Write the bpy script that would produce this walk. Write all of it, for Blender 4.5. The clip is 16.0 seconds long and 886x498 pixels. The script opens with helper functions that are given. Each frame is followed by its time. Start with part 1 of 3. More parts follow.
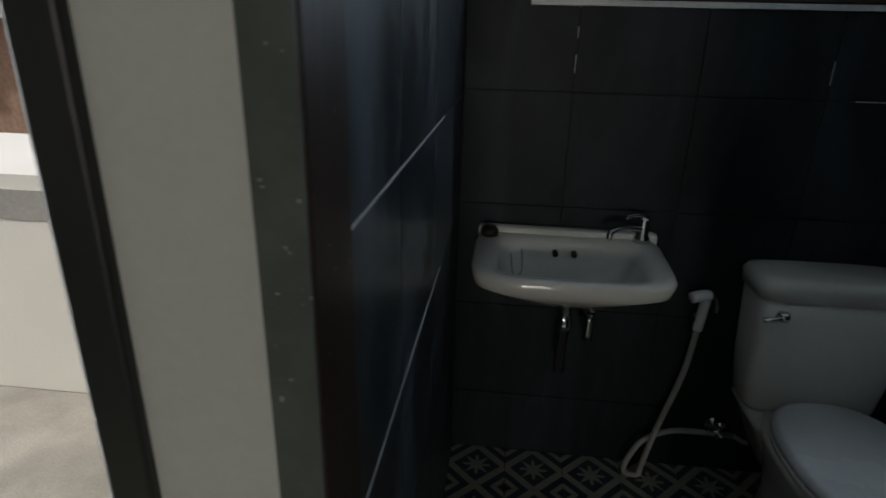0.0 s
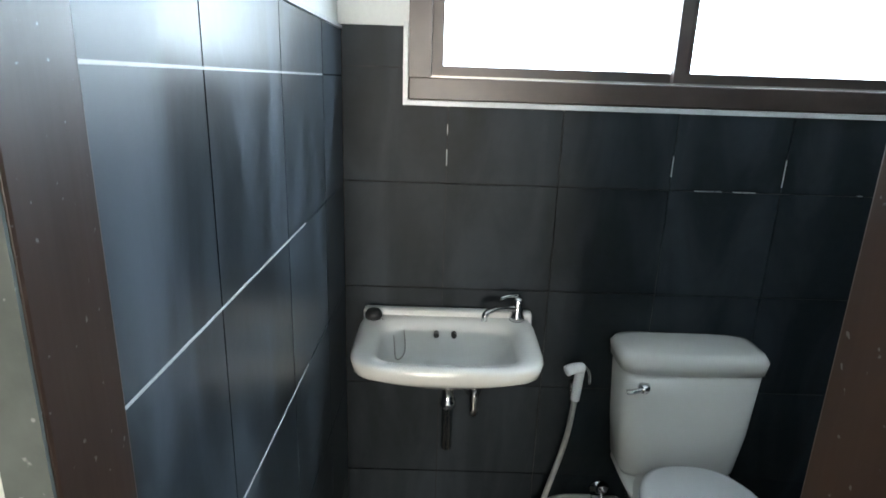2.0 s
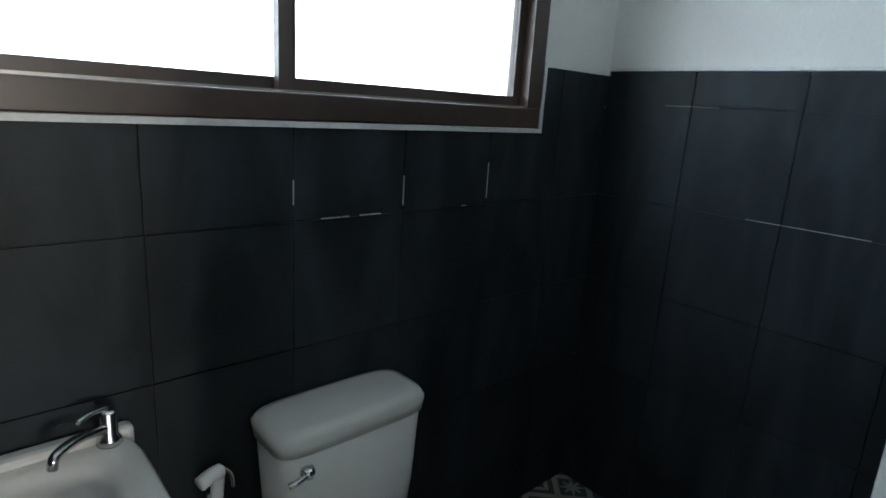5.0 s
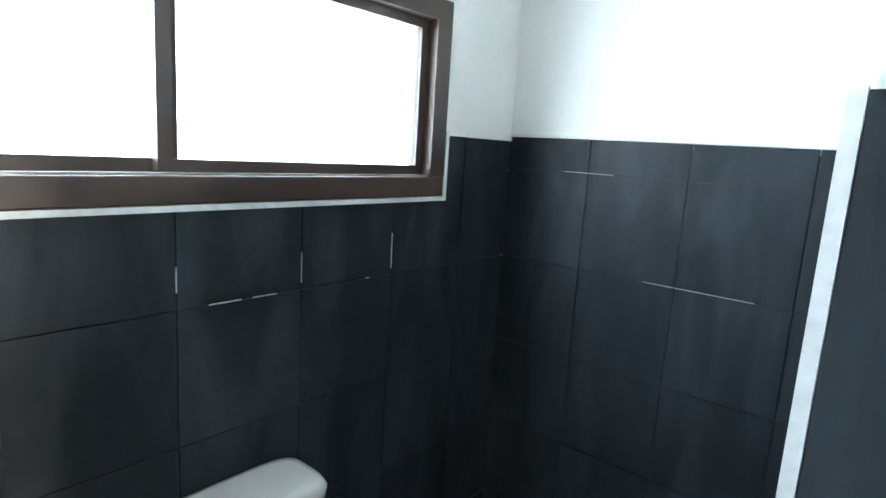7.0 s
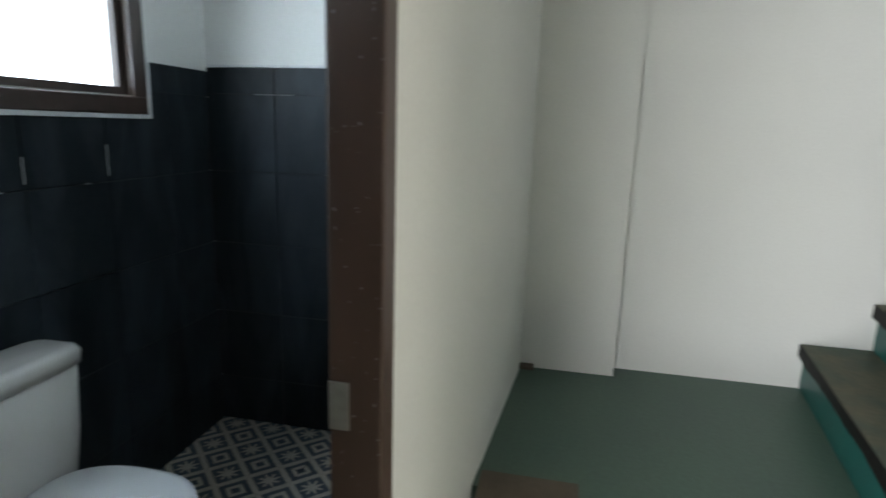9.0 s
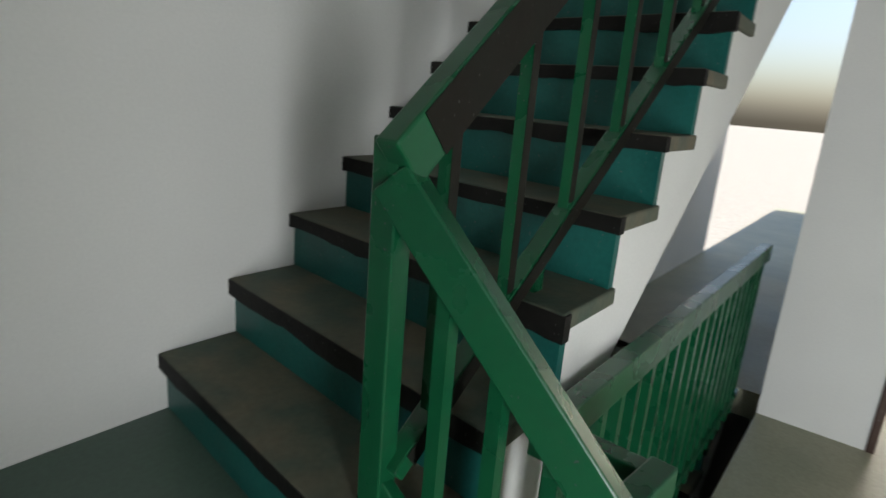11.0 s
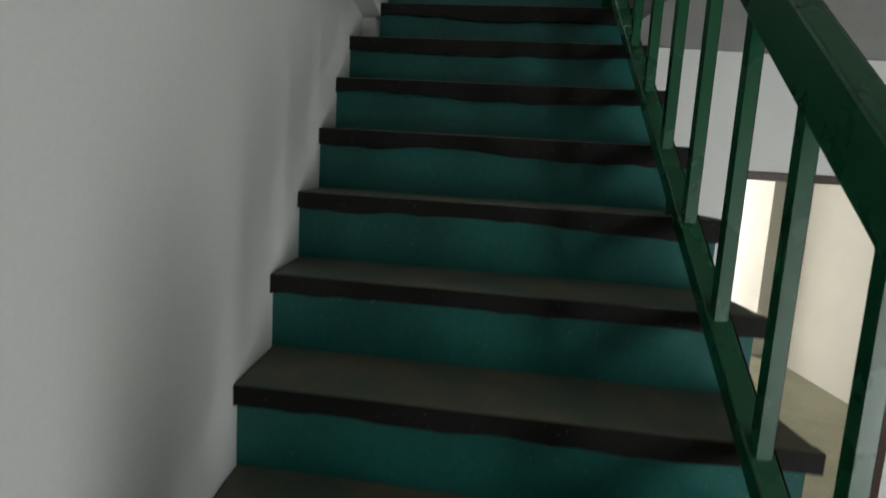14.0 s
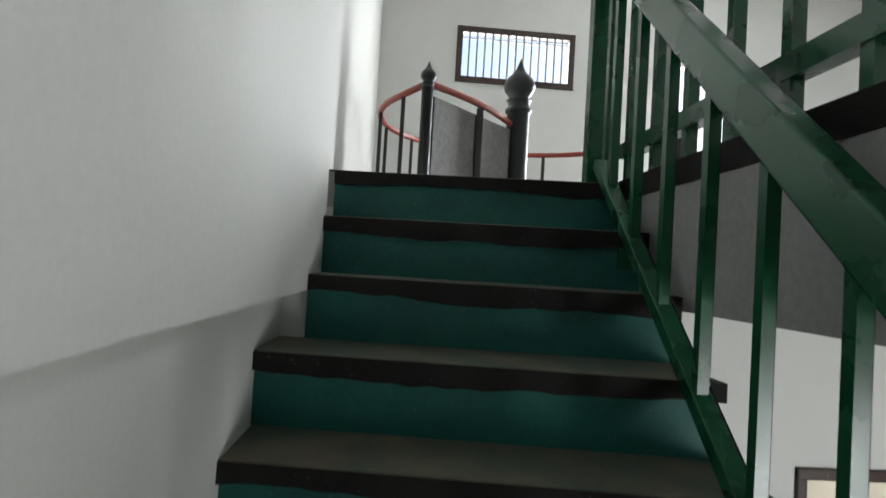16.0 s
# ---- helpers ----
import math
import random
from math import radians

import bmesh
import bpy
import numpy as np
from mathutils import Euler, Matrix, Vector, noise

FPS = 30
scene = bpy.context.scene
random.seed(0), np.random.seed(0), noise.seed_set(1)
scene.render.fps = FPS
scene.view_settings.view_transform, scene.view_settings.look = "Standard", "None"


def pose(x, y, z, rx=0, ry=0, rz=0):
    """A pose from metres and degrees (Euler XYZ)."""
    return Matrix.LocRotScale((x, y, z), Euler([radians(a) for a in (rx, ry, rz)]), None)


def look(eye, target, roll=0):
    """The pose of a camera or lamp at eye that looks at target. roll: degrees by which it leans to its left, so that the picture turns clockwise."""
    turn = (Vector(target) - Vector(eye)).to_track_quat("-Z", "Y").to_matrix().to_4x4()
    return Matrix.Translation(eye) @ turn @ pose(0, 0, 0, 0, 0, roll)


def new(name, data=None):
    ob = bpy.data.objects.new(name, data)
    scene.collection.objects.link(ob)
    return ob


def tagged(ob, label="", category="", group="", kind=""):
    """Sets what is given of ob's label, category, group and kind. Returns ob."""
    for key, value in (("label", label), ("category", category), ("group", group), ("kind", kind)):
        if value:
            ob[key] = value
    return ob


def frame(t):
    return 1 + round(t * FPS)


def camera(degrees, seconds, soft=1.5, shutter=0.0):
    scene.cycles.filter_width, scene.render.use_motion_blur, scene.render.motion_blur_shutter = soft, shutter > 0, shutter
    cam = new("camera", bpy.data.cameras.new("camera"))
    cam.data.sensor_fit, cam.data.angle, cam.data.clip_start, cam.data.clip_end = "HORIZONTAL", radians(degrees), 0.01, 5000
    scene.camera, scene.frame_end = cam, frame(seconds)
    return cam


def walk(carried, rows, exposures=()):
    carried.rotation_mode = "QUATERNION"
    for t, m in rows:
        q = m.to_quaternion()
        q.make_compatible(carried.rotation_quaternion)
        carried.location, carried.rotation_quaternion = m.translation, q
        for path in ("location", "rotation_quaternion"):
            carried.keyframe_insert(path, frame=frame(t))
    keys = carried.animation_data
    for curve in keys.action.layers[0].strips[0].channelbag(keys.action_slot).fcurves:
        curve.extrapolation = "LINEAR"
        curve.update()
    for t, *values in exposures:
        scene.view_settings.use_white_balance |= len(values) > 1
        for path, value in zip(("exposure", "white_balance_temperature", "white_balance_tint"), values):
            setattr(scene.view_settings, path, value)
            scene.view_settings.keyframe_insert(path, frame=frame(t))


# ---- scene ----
cam = camera(74.9, 16.0, soft=1.6, shutter=0.3)
PATH = [
    (0, (-2.256, 0.915, 0.954), (-2.454, 2.776, 0.249), 1.4),
    (0.5, (-2.14, 0.926, 0.972), (-2.256, 2.788, 0.252), 1.8),
    (1, (-2.09, 0.905, 1.019), (-2.157, 2.781, 0.329), 1.7),
    (1.5, (-2.083, 0.89, 1.062), (-2.11, 2.786, 0.427), 1.8),
    (2, (-2.09, 0.9, 1.101), (-2.077, 2.821, 0.543), 1.9),
    (2.5, (-2.134, 0.959, 1.135), (-2.024, 2.908, 0.696), 1.8),
    (3, (-2.206, 1.116, 1.182), (-1.83, 3.059, 0.897), 1.9),
    (3.5, (-2.19, 1.278, 1.208), (-1.407, 3.096, 0.923), 2.8),
    (4, (-2.094, 1.398, 1.183), (-0.991, 3.017, 0.781), 4.0),
    (4.2, (-2.067, 1.405, 1.166), (-0.9, 2.964, 0.709), 4.3),
    (6.3, (-2.07, 1.328, 1.053), (-0.616, 2.633, 0.626), 3.2),
    (6.5, (-1.997, 1.35, 1.089), (-0.523, 2.64, 0.684), 3.3),
    (7, (-1.986, 1.385, 1.207), (-0.472, 2.645, 0.864), 3.6),
    (7.5, (-2.058, 1.343, 1.143), (-0.54, 2.598, 0.795), 3.6),
    (8, (-2.241, 1.24, 1.054), (-0.681, 2.443, 0.705), 2.5),
    (8.5, (-2.422, 1.152, 1.029), (-0.665, 2.024, 0.634), 2.0),
    (9, (-2.535, 1.009, 1.033), (-0.621, 1.416, 0.618), 1.7),
    (9.5, (-2.535, 0.898, 1.041), (-0.582, 0.802, 0.622), 2.2),
    (10, (-2.371, 0.833, 1.033), (-0.52, 0.221, 0.587), 2.5),
    (10.2, (-2.247, 0.789, 1.023), (-0.474, -0.019, 0.571), 2.9),
    (12.3, (-0.881, 0.852, 1.163), (-0.724, -1.07, 0.632), 5.0),
    (12.5, (-0.826, 0.809, 1.219), (-0.675, -1.12, 0.714), 4.1),
    (13, (-0.681, 0.697, 1.264), (-0.585, -1.252, 0.825), 3.9),
    (13.5, (-0.521, 0.448, 1.33), (-0.402, -1.518, 0.982), 1.5),
    (14, (-0.434, 0.219, 1.46), (-0.424, -1.76, 1.176), 3.5),
    (14.5, (-0.447, -0.043, 1.775), (-0.484, -2.03, 1.55), 3.6),
    (15, (-0.359, -0.339, 1.964), (-0.468, -2.333, 1.868), 3.8),
    (15.5, (-0.36, -0.524, 2.069), (-0.497, -2.519, 2.054), 3.8),
    (16, (-0.365, -0.668, 2.191), (-0.5, -2.663, 2.249), 3.4),
]
EXPOSURES = [(0.0, -0.4), (0.3, 0.7), (0.5, 1.7), (1.0, 2.5), (1.5, 2.8), (2.0, 2.3), (2.5, 1.8), (3.0, 1.2), (3.5, 0.9), (4.2, 0.6), (6.3, 3.2), (7.0, 3.0), (7.5, 2.3), (8.0, 1.8), (8.5, 1.6), (9.0, 1.8), (9.5, 1.75), (10.2, 1.65), (12.3, 0.4), (13.0, 0.6), (14.0, 1.05), (14.5, 1.15), (16.0, 1.25)]
walk(cam, [(t, look(eye, target, roll)) for t, eye, target, roll in PATH], EXPOSURES)

# ---- world, sun and window light ----
world = bpy.data.worlds.new("world")
scene.world = world
world.use_nodes = True
wn = world.node_tree
sky = wn.nodes.new("ShaderNodeTexSky")
sky.sky_type, sky.sun_disc = "NISHITA", False
sky.sun_elevation, sky.sun_rotation = radians(34), radians(256)
sky.air_density, sky.dust_density = 1.0, 4.0
wn.nodes["Background"].inputs["Strength"].default_value = 0.15
wn.links.new(sky.outputs["Color"], wn.nodes["Background"].inputs["Color"])
sun = new("sun", bpy.data.lights.new("sun", "SUN"))
sun.data.energy, sun.data.angle, sun.data.color = 5.0, radians(0.6), (1, 0.95, 0.87)
sun.matrix_world = look((-24, -2.4, 13.5), (-4, 2.6, -0.5))


def window_lamp(name, eye, target, w, h, watts, color=(0.93, 0.97, 1.0)):
    lamp = new(name, bpy.data.lights.new(name, "AREA"))
    lamp.data.shape, lamp.data.size, lamp.data.size_y, lamp.data.energy, lamp.data.color = "RECTANGLE", w, h, watts, color
    lamp.matrix_world = look(eye, target)
    return lamp


window_lamp("bath_window_light", (-1.33, 2.87, 1.37), (-1.33, 1.9, 1.2), 2.4, 0.9, 21, (0.70, 0.86, 1.0))
window_lamp("balcony_door_light", (-3.27, 1.44, 0.45), (-2.4, -1.5, 0.3), 0.5, 1.8, 36, (0.95, 0.98, 1.0))
window_lamp("room_window_light", (-2.4, -12.1, 0.9), (-3.4, -6.5, 0.3), 1.9, 1.5, 215, (1.0, 0.93, 0.84))
window_lamp("upper_window_light", (-1.43, -6.62, 4.43), (-1.3, -2.0, 2.6), 1.35, 0.7, 14)
window_lamp("upper_door_light", (-3.45, -6.6, 3.45), (-1.6, -2.0, 2.7), 0.9, 1.9, 110)

# ---- materials ----
def material(name, color, rough=0.6, metal=0.0, vary=0.15, scale=3.0, fine=60.0, bump=0.15, tint=None, spots=0.0, coat=0.0, stretch=(1, 1, 1), grain=0.35, spec=0.5):
    """Base colour with broad stains, fine grain and a little relief."""
    m = bpy.data.materials.new(name)
    m.use_nodes = True
    n, l = m.node_tree.nodes, m.node_tree.links
    b = n["Principled BSDF"]
    b.inputs["Metallic"].default_value = metal
    b.inputs["Coat Weight"].default_value = coat
    b.inputs["Specular IOR Level"].default_value = spec
    tc = n.new("ShaderNodeTexCoord")
    geo = n.new("ShaderNodeNewGeometry")
    mp = n.new("ShaderNodeMapping")
    mp.inputs["Scale"].default_value = stretch
    l.new(geo.outputs["Position"], mp.inputs["Vector"])
    big = n.new("ShaderNodeTexNoise")
    big.inputs["Scale"].default_value, big.inputs["Detail"].default_value = scale, 5
    small = n.new("ShaderNodeTexNoise")
    small.inputs["Scale"].default_value, small.inputs["Detail"].default_value = fine, 3
    l.new(mp.outputs["Vector"], big.inputs["Vector"])
    l.new(mp.outputs["Vector"], small.inputs["Vector"])
    ramp = n.new("ShaderNodeValToRGB")
    c2 = tint or tuple(c * (1 - vary * 2) for c in color)
    ramp.color_ramp.elements[0].position, ramp.color_ramp.elements[1].position = 0.35, 0.68
    ramp.color_ramp.elements[0].color, ramp.color_ramp.elements[1].color = (*c2, 1), (*color, 1)
    l.new(big.outputs["Fac"], ramp.inputs["Fac"])
    mix = n.new("ShaderNodeMix")
    mix.data_type, mix.blend_type = "RGBA", "MULTIPLY"
    mix.inputs["Factor"].default_value = grain
    l.new(ramp.outputs["Color"], mix.inputs["A"])
    l.new(small.outputs["Fac"], mix.inputs["B"])
    out = mix.outputs["Result"]
    if spots:
        v = n.new("ShaderNodeTexNoise")
        v.inputs["Scale"].default_value, v.inputs["Detail"].default_value = 110, 1
        r2 = n.new("ShaderNodeValToRGB")
        r2.color_ramp.elements[0].position, r2.color_ramp.elements[1].position = 0.73, 0.77
        l.new(geo.outputs["Position"], v.inputs["Vector"])
        l.new(v.outputs["Fac"], r2.inputs["Fac"])
        m2 = n.new("ShaderNodeMix")
        m2.data_type = "RGBA"
        m2.inputs["B"].default_value = (spots, spots, spots, 1)
        l.new(r2.outputs["Color"], m2.inputs["Factor"])
        l.new(out, m2.inputs["A"])
        out = m2.outputs["Result"]
    l.new(out, b.inputs["Base Color"])
    rr = n.new("ShaderNodeMapRange")
    rr.inputs["To Min"].default_value, rr.inputs["To Max"].default_value = max(rough - 0.12, 0.04), min(rough + 0.12, 1)
    l.new(big.outputs["Fac"], rr.inputs["Value"])
    l.new(rr.outputs["Result"], b.inputs["Roughness"])
    bp = n.new("ShaderNodeBump")
    bp.inputs["Strength"].default_value, bp.inputs["Distance"].default_value = bump, 0.004
    l.new(small.outputs["Fac"], bp.inputs["Height"])
    l.new(bp.outputs["Normal"], b.inputs["Normal"])
    return m


WHITE = material("white_wall_paint", (0.78, 0.78, 0.75), 0.7, vary=0.03, scale=1.5, fine=110, bump=0.06, grain=0.12)
CEIL = material("ceiling_paint", (0.7, 0.7, 0.68), 0.8, vary=0.03)
GREYP = material("grey_beam_paint", (0.42, 0.42, 0.41), 0.7, vary=0.06)
CONC = material("balcony_concrete", (0.42, 0.4, 0.36), 0.9, vary=0.18, scale=4, fine=90, bump=0.4, spots=0.3)
HALL = material("hall_floor_paint", (0.40, 0.385, 0.28), 0.55, vary=0.12, scale=1.8, fine=50, tint=(0.27, 0.29, 0.2))
LAND = material("landing_green_paint", (0.085, 0.145, 0.108), 0.5, vary=0.12, scale=3, fine=60, tint=(0.066, 0.118, 0.09))
TREAD = material("worn_tread_paint", (0.165, 0.145, 0.10), 0.65, scale=6, fine=50, tint=(0.075, 0.105, 0.08), bump=0.25, spec=0.25)
RISER = material("green_riser_paint", (0.014, 0.135, 0.115), 0.42, scale=4, fine=70, tint=(0.009, 0.095, 0.083), spots=0.12, spec=0.3)
NOSE = material("black_nosing_paint", (0.016, 0.015, 0.013), 0.65, scale=8, fine=50, tint=(0.009, 0.009, 0.008), spots=0.06, bump=0.3, spec=0.15)
BROWN = material("brown_nosing", (0.14, 0.105, 0.07), 0.65, scale=6, fine=40)
RAIL = material("green_rail_enamel", (0.004, 0.082, 0.030), 0.28, scale=5, fine=40, tint=(0.004, 0.066, 0.027), bump=0.04, spots=0.07, grain=0.15)
FRAME = material("dark_brown_frame", (0.075, 0.042, 0.03), 0.38, scale=5, fine=25, tint=(0.045, 0.025, 0.018), stretch=(1, 1, 0.12), spots=0.2, bump=0.25)
WFRAME = material("window_brown_frame", (0.075, 0.047, 0.035), 0.35, scale=5, fine=25, tint=(0.05, 0.033, 0.026), bump=0.15)
PRIMER = material("bare_grey_primer", (0.15, 0.165, 0.155), 0.75, scale=7, fine=40, tint=(0.10, 0.115, 0.11), bump=0.3, spots=0.3)
DARKST = material("dark_rail_side", (0.014, 0.015, 0.011), 0.65, scale=12, fine=50, tint=(0.011, 0.009, 0.006), spots=0.06, spec=0.2)
BLACKF = material("black_door_frame", (0.03, 0.032, 0.033), 0.45, scale=6)
BEAD = material("white_plastic_bead", (0.75, 0.76, 0.76), 0.35, vary=0.03)
GROUT = material("tile_grout", (0.03, 0.033, 0.036), 0.9, scale=12, tint=(0.014, 0.015, 0.016))
CERAMIC = material("white_ceramic", (0.74, 0.73, 0.69), 0.12, vary=0.02, coat=0.4, bump=0.0, grain=0.03)
SEATP = material("white_seat_plastic", (0.8, 0.81, 0.82), 0.25, vary=0.02, bump=0.0, grain=0.03)
CHROME = material("chrome", (0.75, 0.75, 0.75), 0.12, metal=1.0, vary=0.03, bump=0.0)
HOSE = material("grey_hose", (0.5, 0.49, 0.45), 0.4, vary=0.05, bump=0.05)
RUBBER = material("black_rubber", (0.02, 0.02, 0.02), 0.5)
BLACKM = material("black_iron", (0.022, 0.026, 0.024), 0.35, scale=8, bump=0.1)
REDR = material("red_handrail", (0.42, 0.055, 0.03), 0.35, scale=8, bump=0.1)
STEEL = material("steel_plate", (0.5, 0.47, 0.42), 0.4, metal=0.8)
GRATE = material("grey_perforated_sheet", (0.27, 0.26, 0.25), 0.6, scale=30, fine=120)
BARK = material("dry_branch", (0.33, 0.26, 0.19), 0.9, scale=20)
BRICKM = material("far_brick_house", (0.36, 0.22, 0.15), 0.9, scale=10)


def tile_material(name, dust, spec, rough):
    """Charcoal wall tile with a dusty film, wipe marks and drips."""
    m = material(name, (0.019, 0.0245, 0.028), 0.36, vary=0.1, scale=3, fine=35, bump=0.06, spec=spec)
    n, l = m.node_tree.nodes, m.node_tree.links
    b = n["Principled BSDF"]
    geo = n.new("ShaderNodeNewGeometry")
    mp = n.new("ShaderNodeMapping")
    mp.inputs["Scale"].default_value = (3.2, 3.2, 0.9)
    film = n.new("ShaderNodeTexNoise")
    film.inputs["Scale"].default_value, film.inputs["Detail"].default_value, film.inputs["Distortion"].default_value = 1.6, 5, 1.1
    l.new(geo.outputs["Position"], mp.inputs["Vector"])
    l.new(mp.outputs["Vector"], film.inputs["Vector"])
    ramp = n.new("ShaderNodeValToRGB")
    ramp.color_ramp.interpolation = "EASE"
    ramp.color_ramp.elements[0].position, ramp.color_ramp.elements[1].position = 0.33, 0.74
    ramp.color_ramp.elements[1].color = (dust, dust, dust, 1)
    l.new(film.outputs["Fac"], ramp.inputs["Fac"])
    mix = n.new("ShaderNodeMix")
    mix.data_type = "RGBA"
    mix.inputs["B"].default_value = (0.105, 0.128, 0.155, 1)
    old = b.inputs["Base Color"].links[0].from_socket
    l.new(old, mix.inputs["A"])
    l.new(ramp.outputs["Color"], mix.inputs["Factor"])
    info = n.new("ShaderNodeObjectInfo")
    br = n.new("ShaderNodeMapRange")
    br.inputs["To Min"].default_value, br.inputs["To Max"].default_value = 0.85, 1.12
    l.new(info.outputs["Random"], br.inputs["Value"])
    mul = n.new("ShaderNodeVectorMath")
    mul.operation = "SCALE"
    l.new(mix.outputs["Result"], mul.inputs[0])
    l.new(br.outputs["Result"], mul.inputs["Scale"])
    l.new(mul.outputs["Vector"], b.inputs["Base Color"])
    r = n.new("ShaderNodeMapRange")
    r.inputs["To Min"].default_value, r.inputs["To Max"].default_value = rough, rough + 0.12
    l.new(ramp.outputs["Color"], r.inputs["Value"])
    l.new(r.outputs["Result"], b.inputs["Roughness"])
    return m


TILE = tile_material("charcoal_wall_tile", 0.22, 0.16, 0.46)
DUSTY = tile_material("dusty_charcoal_wall_tile", 0.8, 0.45, 0.28)


def floor_tile_material(name):
    """Patterned tile: a cream cross band and star on navy."""
    m = bpy.data.materials.new(name)
    m.use_nodes = True
    n, l = m.node_tree.nodes, m.node_tree.links
    b = n["Principled BSDF"]
    b.inputs["Roughness"].default_value = 0.4
    tc = n.new("ShaderNodeTexCoord")
    sep = n.new("ShaderNodeSeparateXYZ")
    l.new(tc.outputs["Object"], sep.inputs[0])

    def op(kind, a, c=None):
        x = n.new("ShaderNodeMath")
        x.operation = kind
        for i, v in enumerate((a, c)):
            if v is None:
                continue
            if isinstance(v, (int, float)):
                x.inputs[i].default_value = v
            else:
                l.new(v, x.inputs[i])
        return x.outputs[0]
    ax, ay = op("ABSOLUTE", sep.outputs["X"]), op("ABSOLUTE", sep.outputs["Y"])
    dia = op("ADD", ax, ay)
    diff = op("ABSOLUTE", op("SUBTRACT", ax, ay))
    band = op("MULTIPLY", op("GREATER_THAN", dia, 0.082), op("LESS_THAN", dia, 0.118))
    arms = op("MULTIPLY", op("LESS_THAN", diff, op("MULTIPLY", op("SUBTRACT", 0.085, dia), 0.22)), op("LESS_THAN", dia, 0.08))
    plus = op("MULTIPLY", op("LESS_THAN", op("MINIMUM", ax, ay), 0.006), op("LESS_THAN", dia, 0.05))
    corner = op("MULTIPLY", op("GREATER_THAN", dia, 0.15), op("LESS_THAN", dia, 0.175))
    light = op("MINIMUM", op("ADD", op("ADD", band, arms), op("ADD", plus, corner)), 1.0)
    no = n.new("ShaderNodeTexNoise")
    no.inputs["Scale"].default_value = 30
    l.new(tc.outputs["Object"], no.inputs["Vector"])
    mix = n.new("ShaderNodeMix")
    mix.data_type = "RGBA"
    mix.inputs["A"].default_value, mix.inputs["B"].default_value = (0.035, 0.055, 0.075, 1), (0.48, 0.42, 0.34, 1)
    l.new(op("MULTIPLY", light, op("ADD", op("MULTIPLY", no.outputs["Fac"], 0.5), 0.6)), mix.inputs["Factor"])
    l.new(mix.outputs["Result"], b.inputs["Base Color"])
    return m


FTILE = floor_tile_material("patterned_floor_tile")
GLASS = bpy.data.materials.new("window_glass")
GLASS.use_nodes = True
gb = GLASS.node_tree.nodes["Principled BSDF"]
gb.inputs["Transmission Weight"].default_value, gb.inputs["Roughness"].default_value, gb.inputs["IOR"].default_value = 1.0, 0.02, 1.02


# ---- mesh helpers ----
def box(bm, x0, x1, y0, y1, z0, z1, bevel=0.0):
    vs = [bm.verts.new((x, y, z)) for x in (x0, x1) for y in (y0, y1) for z in (z0, z1)]
    fs = [bm.faces.new([vs[i] for i in q]) for q in ((0, 1, 3, 2), (4, 6, 7, 5), (0, 4, 5, 1), (2, 3, 7, 6), (0, 2, 6, 4), (1, 5, 7, 3))]
    if bevel:
        bmesh.ops.bevel(bm, geom=list({e for f in fs for e in f.edges}), offset=bevel, segments=2, affect="EDGES")
    return bm


def prism(bm, pts, lo, hi, axis="x"):
    """Extrude a 2D outline along an axis: for x the outline is (y, z), for y (x, z), for z (x, y)."""
    def put(p, v):
        return {"x": (v, p[0], p[1]), "y": (p[0], v, p[1]), "z": (p[0], p[1], v)}[axis]
    a = [bm.verts.new(put(p, lo)) for p in pts]
    b = [bm.verts.new(put(p, hi)) for p in pts]
    bm.faces.new(a)
    bm.faces.new(b[::-1])
    for i in range(len(pts)):
        j = (i + 1) % len(pts)
        bm.faces.new((a[i], b[i], b[j], a[j]))
    return bm


def loft(bm, rings, cap=True):
    """Rings of equal count, joined in order."""
    vs = [[bm.verts.new(p) for p in r] for r in rings]
    k = len(vs[0])
    for a, b in zip(vs, vs[1:]):
        for i in range(k):
            bm.faces.new((a[i], a[(i + 1) % k], b[(i + 1) % k], b[i]))
    if cap:
        bm.faces.new(vs[0][::-1])
        bm.faces.new(vs[-1])
    return bm


def ring(cx, cy, z, a, b, power=4.0, count=40, tilt=0.0):
    out = []
    for i in range(count):
        t = 2 * math.pi * i / count
        c, s = math.cos(t), math.sin(t)
        x = math.copysign(abs(c) ** (2 / power), c) * a
        y = math.copysign(abs(s) ** (2 / power), s) * b
        out.append((cx + x, cy + y, z + tilt * y))
    return out


def lathe(bm, cx, cy, profile, count=24):
    return loft(bm, [[(cx + r * math.cos(2 * math.pi * i / count), cy + r * math.sin(2 * math.pi * i / count), z) for i in range(count)] for r, z in profile])


def tube(bm, pts, r, count=10, smooth=6):
    """A round tube through points."""
    p = [Vector(v) for v in pts]
    path = []
    for i in range(len(p) - 1):
        a, b, c, d = p[max(i - 1, 0)], p[i], p[i + 1], p[min(i + 2, len(p) - 1)]
        for k in range(smooth):
            t = k / smooth
            path.append(0.5 * ((2 * b) + (c - a) * t + (2 * a - 5 * b + 4 * c - d) * t * t + (3 * b - a - 3 * c + d) * t ** 3))
    path.append(p[-1])
    rings = []
    side = None
    for i, v in enumerate(path):
        d = (path[min(i + 1, len(path) - 1)] - path[max(i - 1, 0)]).normalized()
        side = (d.orthogonal() if side is None else side - d * side.dot(d)).normalized()
        up = d.cross(side)
        rings.append([v + r * (math.cos(2 * math.pi * k / count) * side + math.sin(2 * math.pi * k / count) * up) for k in range(count)])
    return loft(bm, rings)


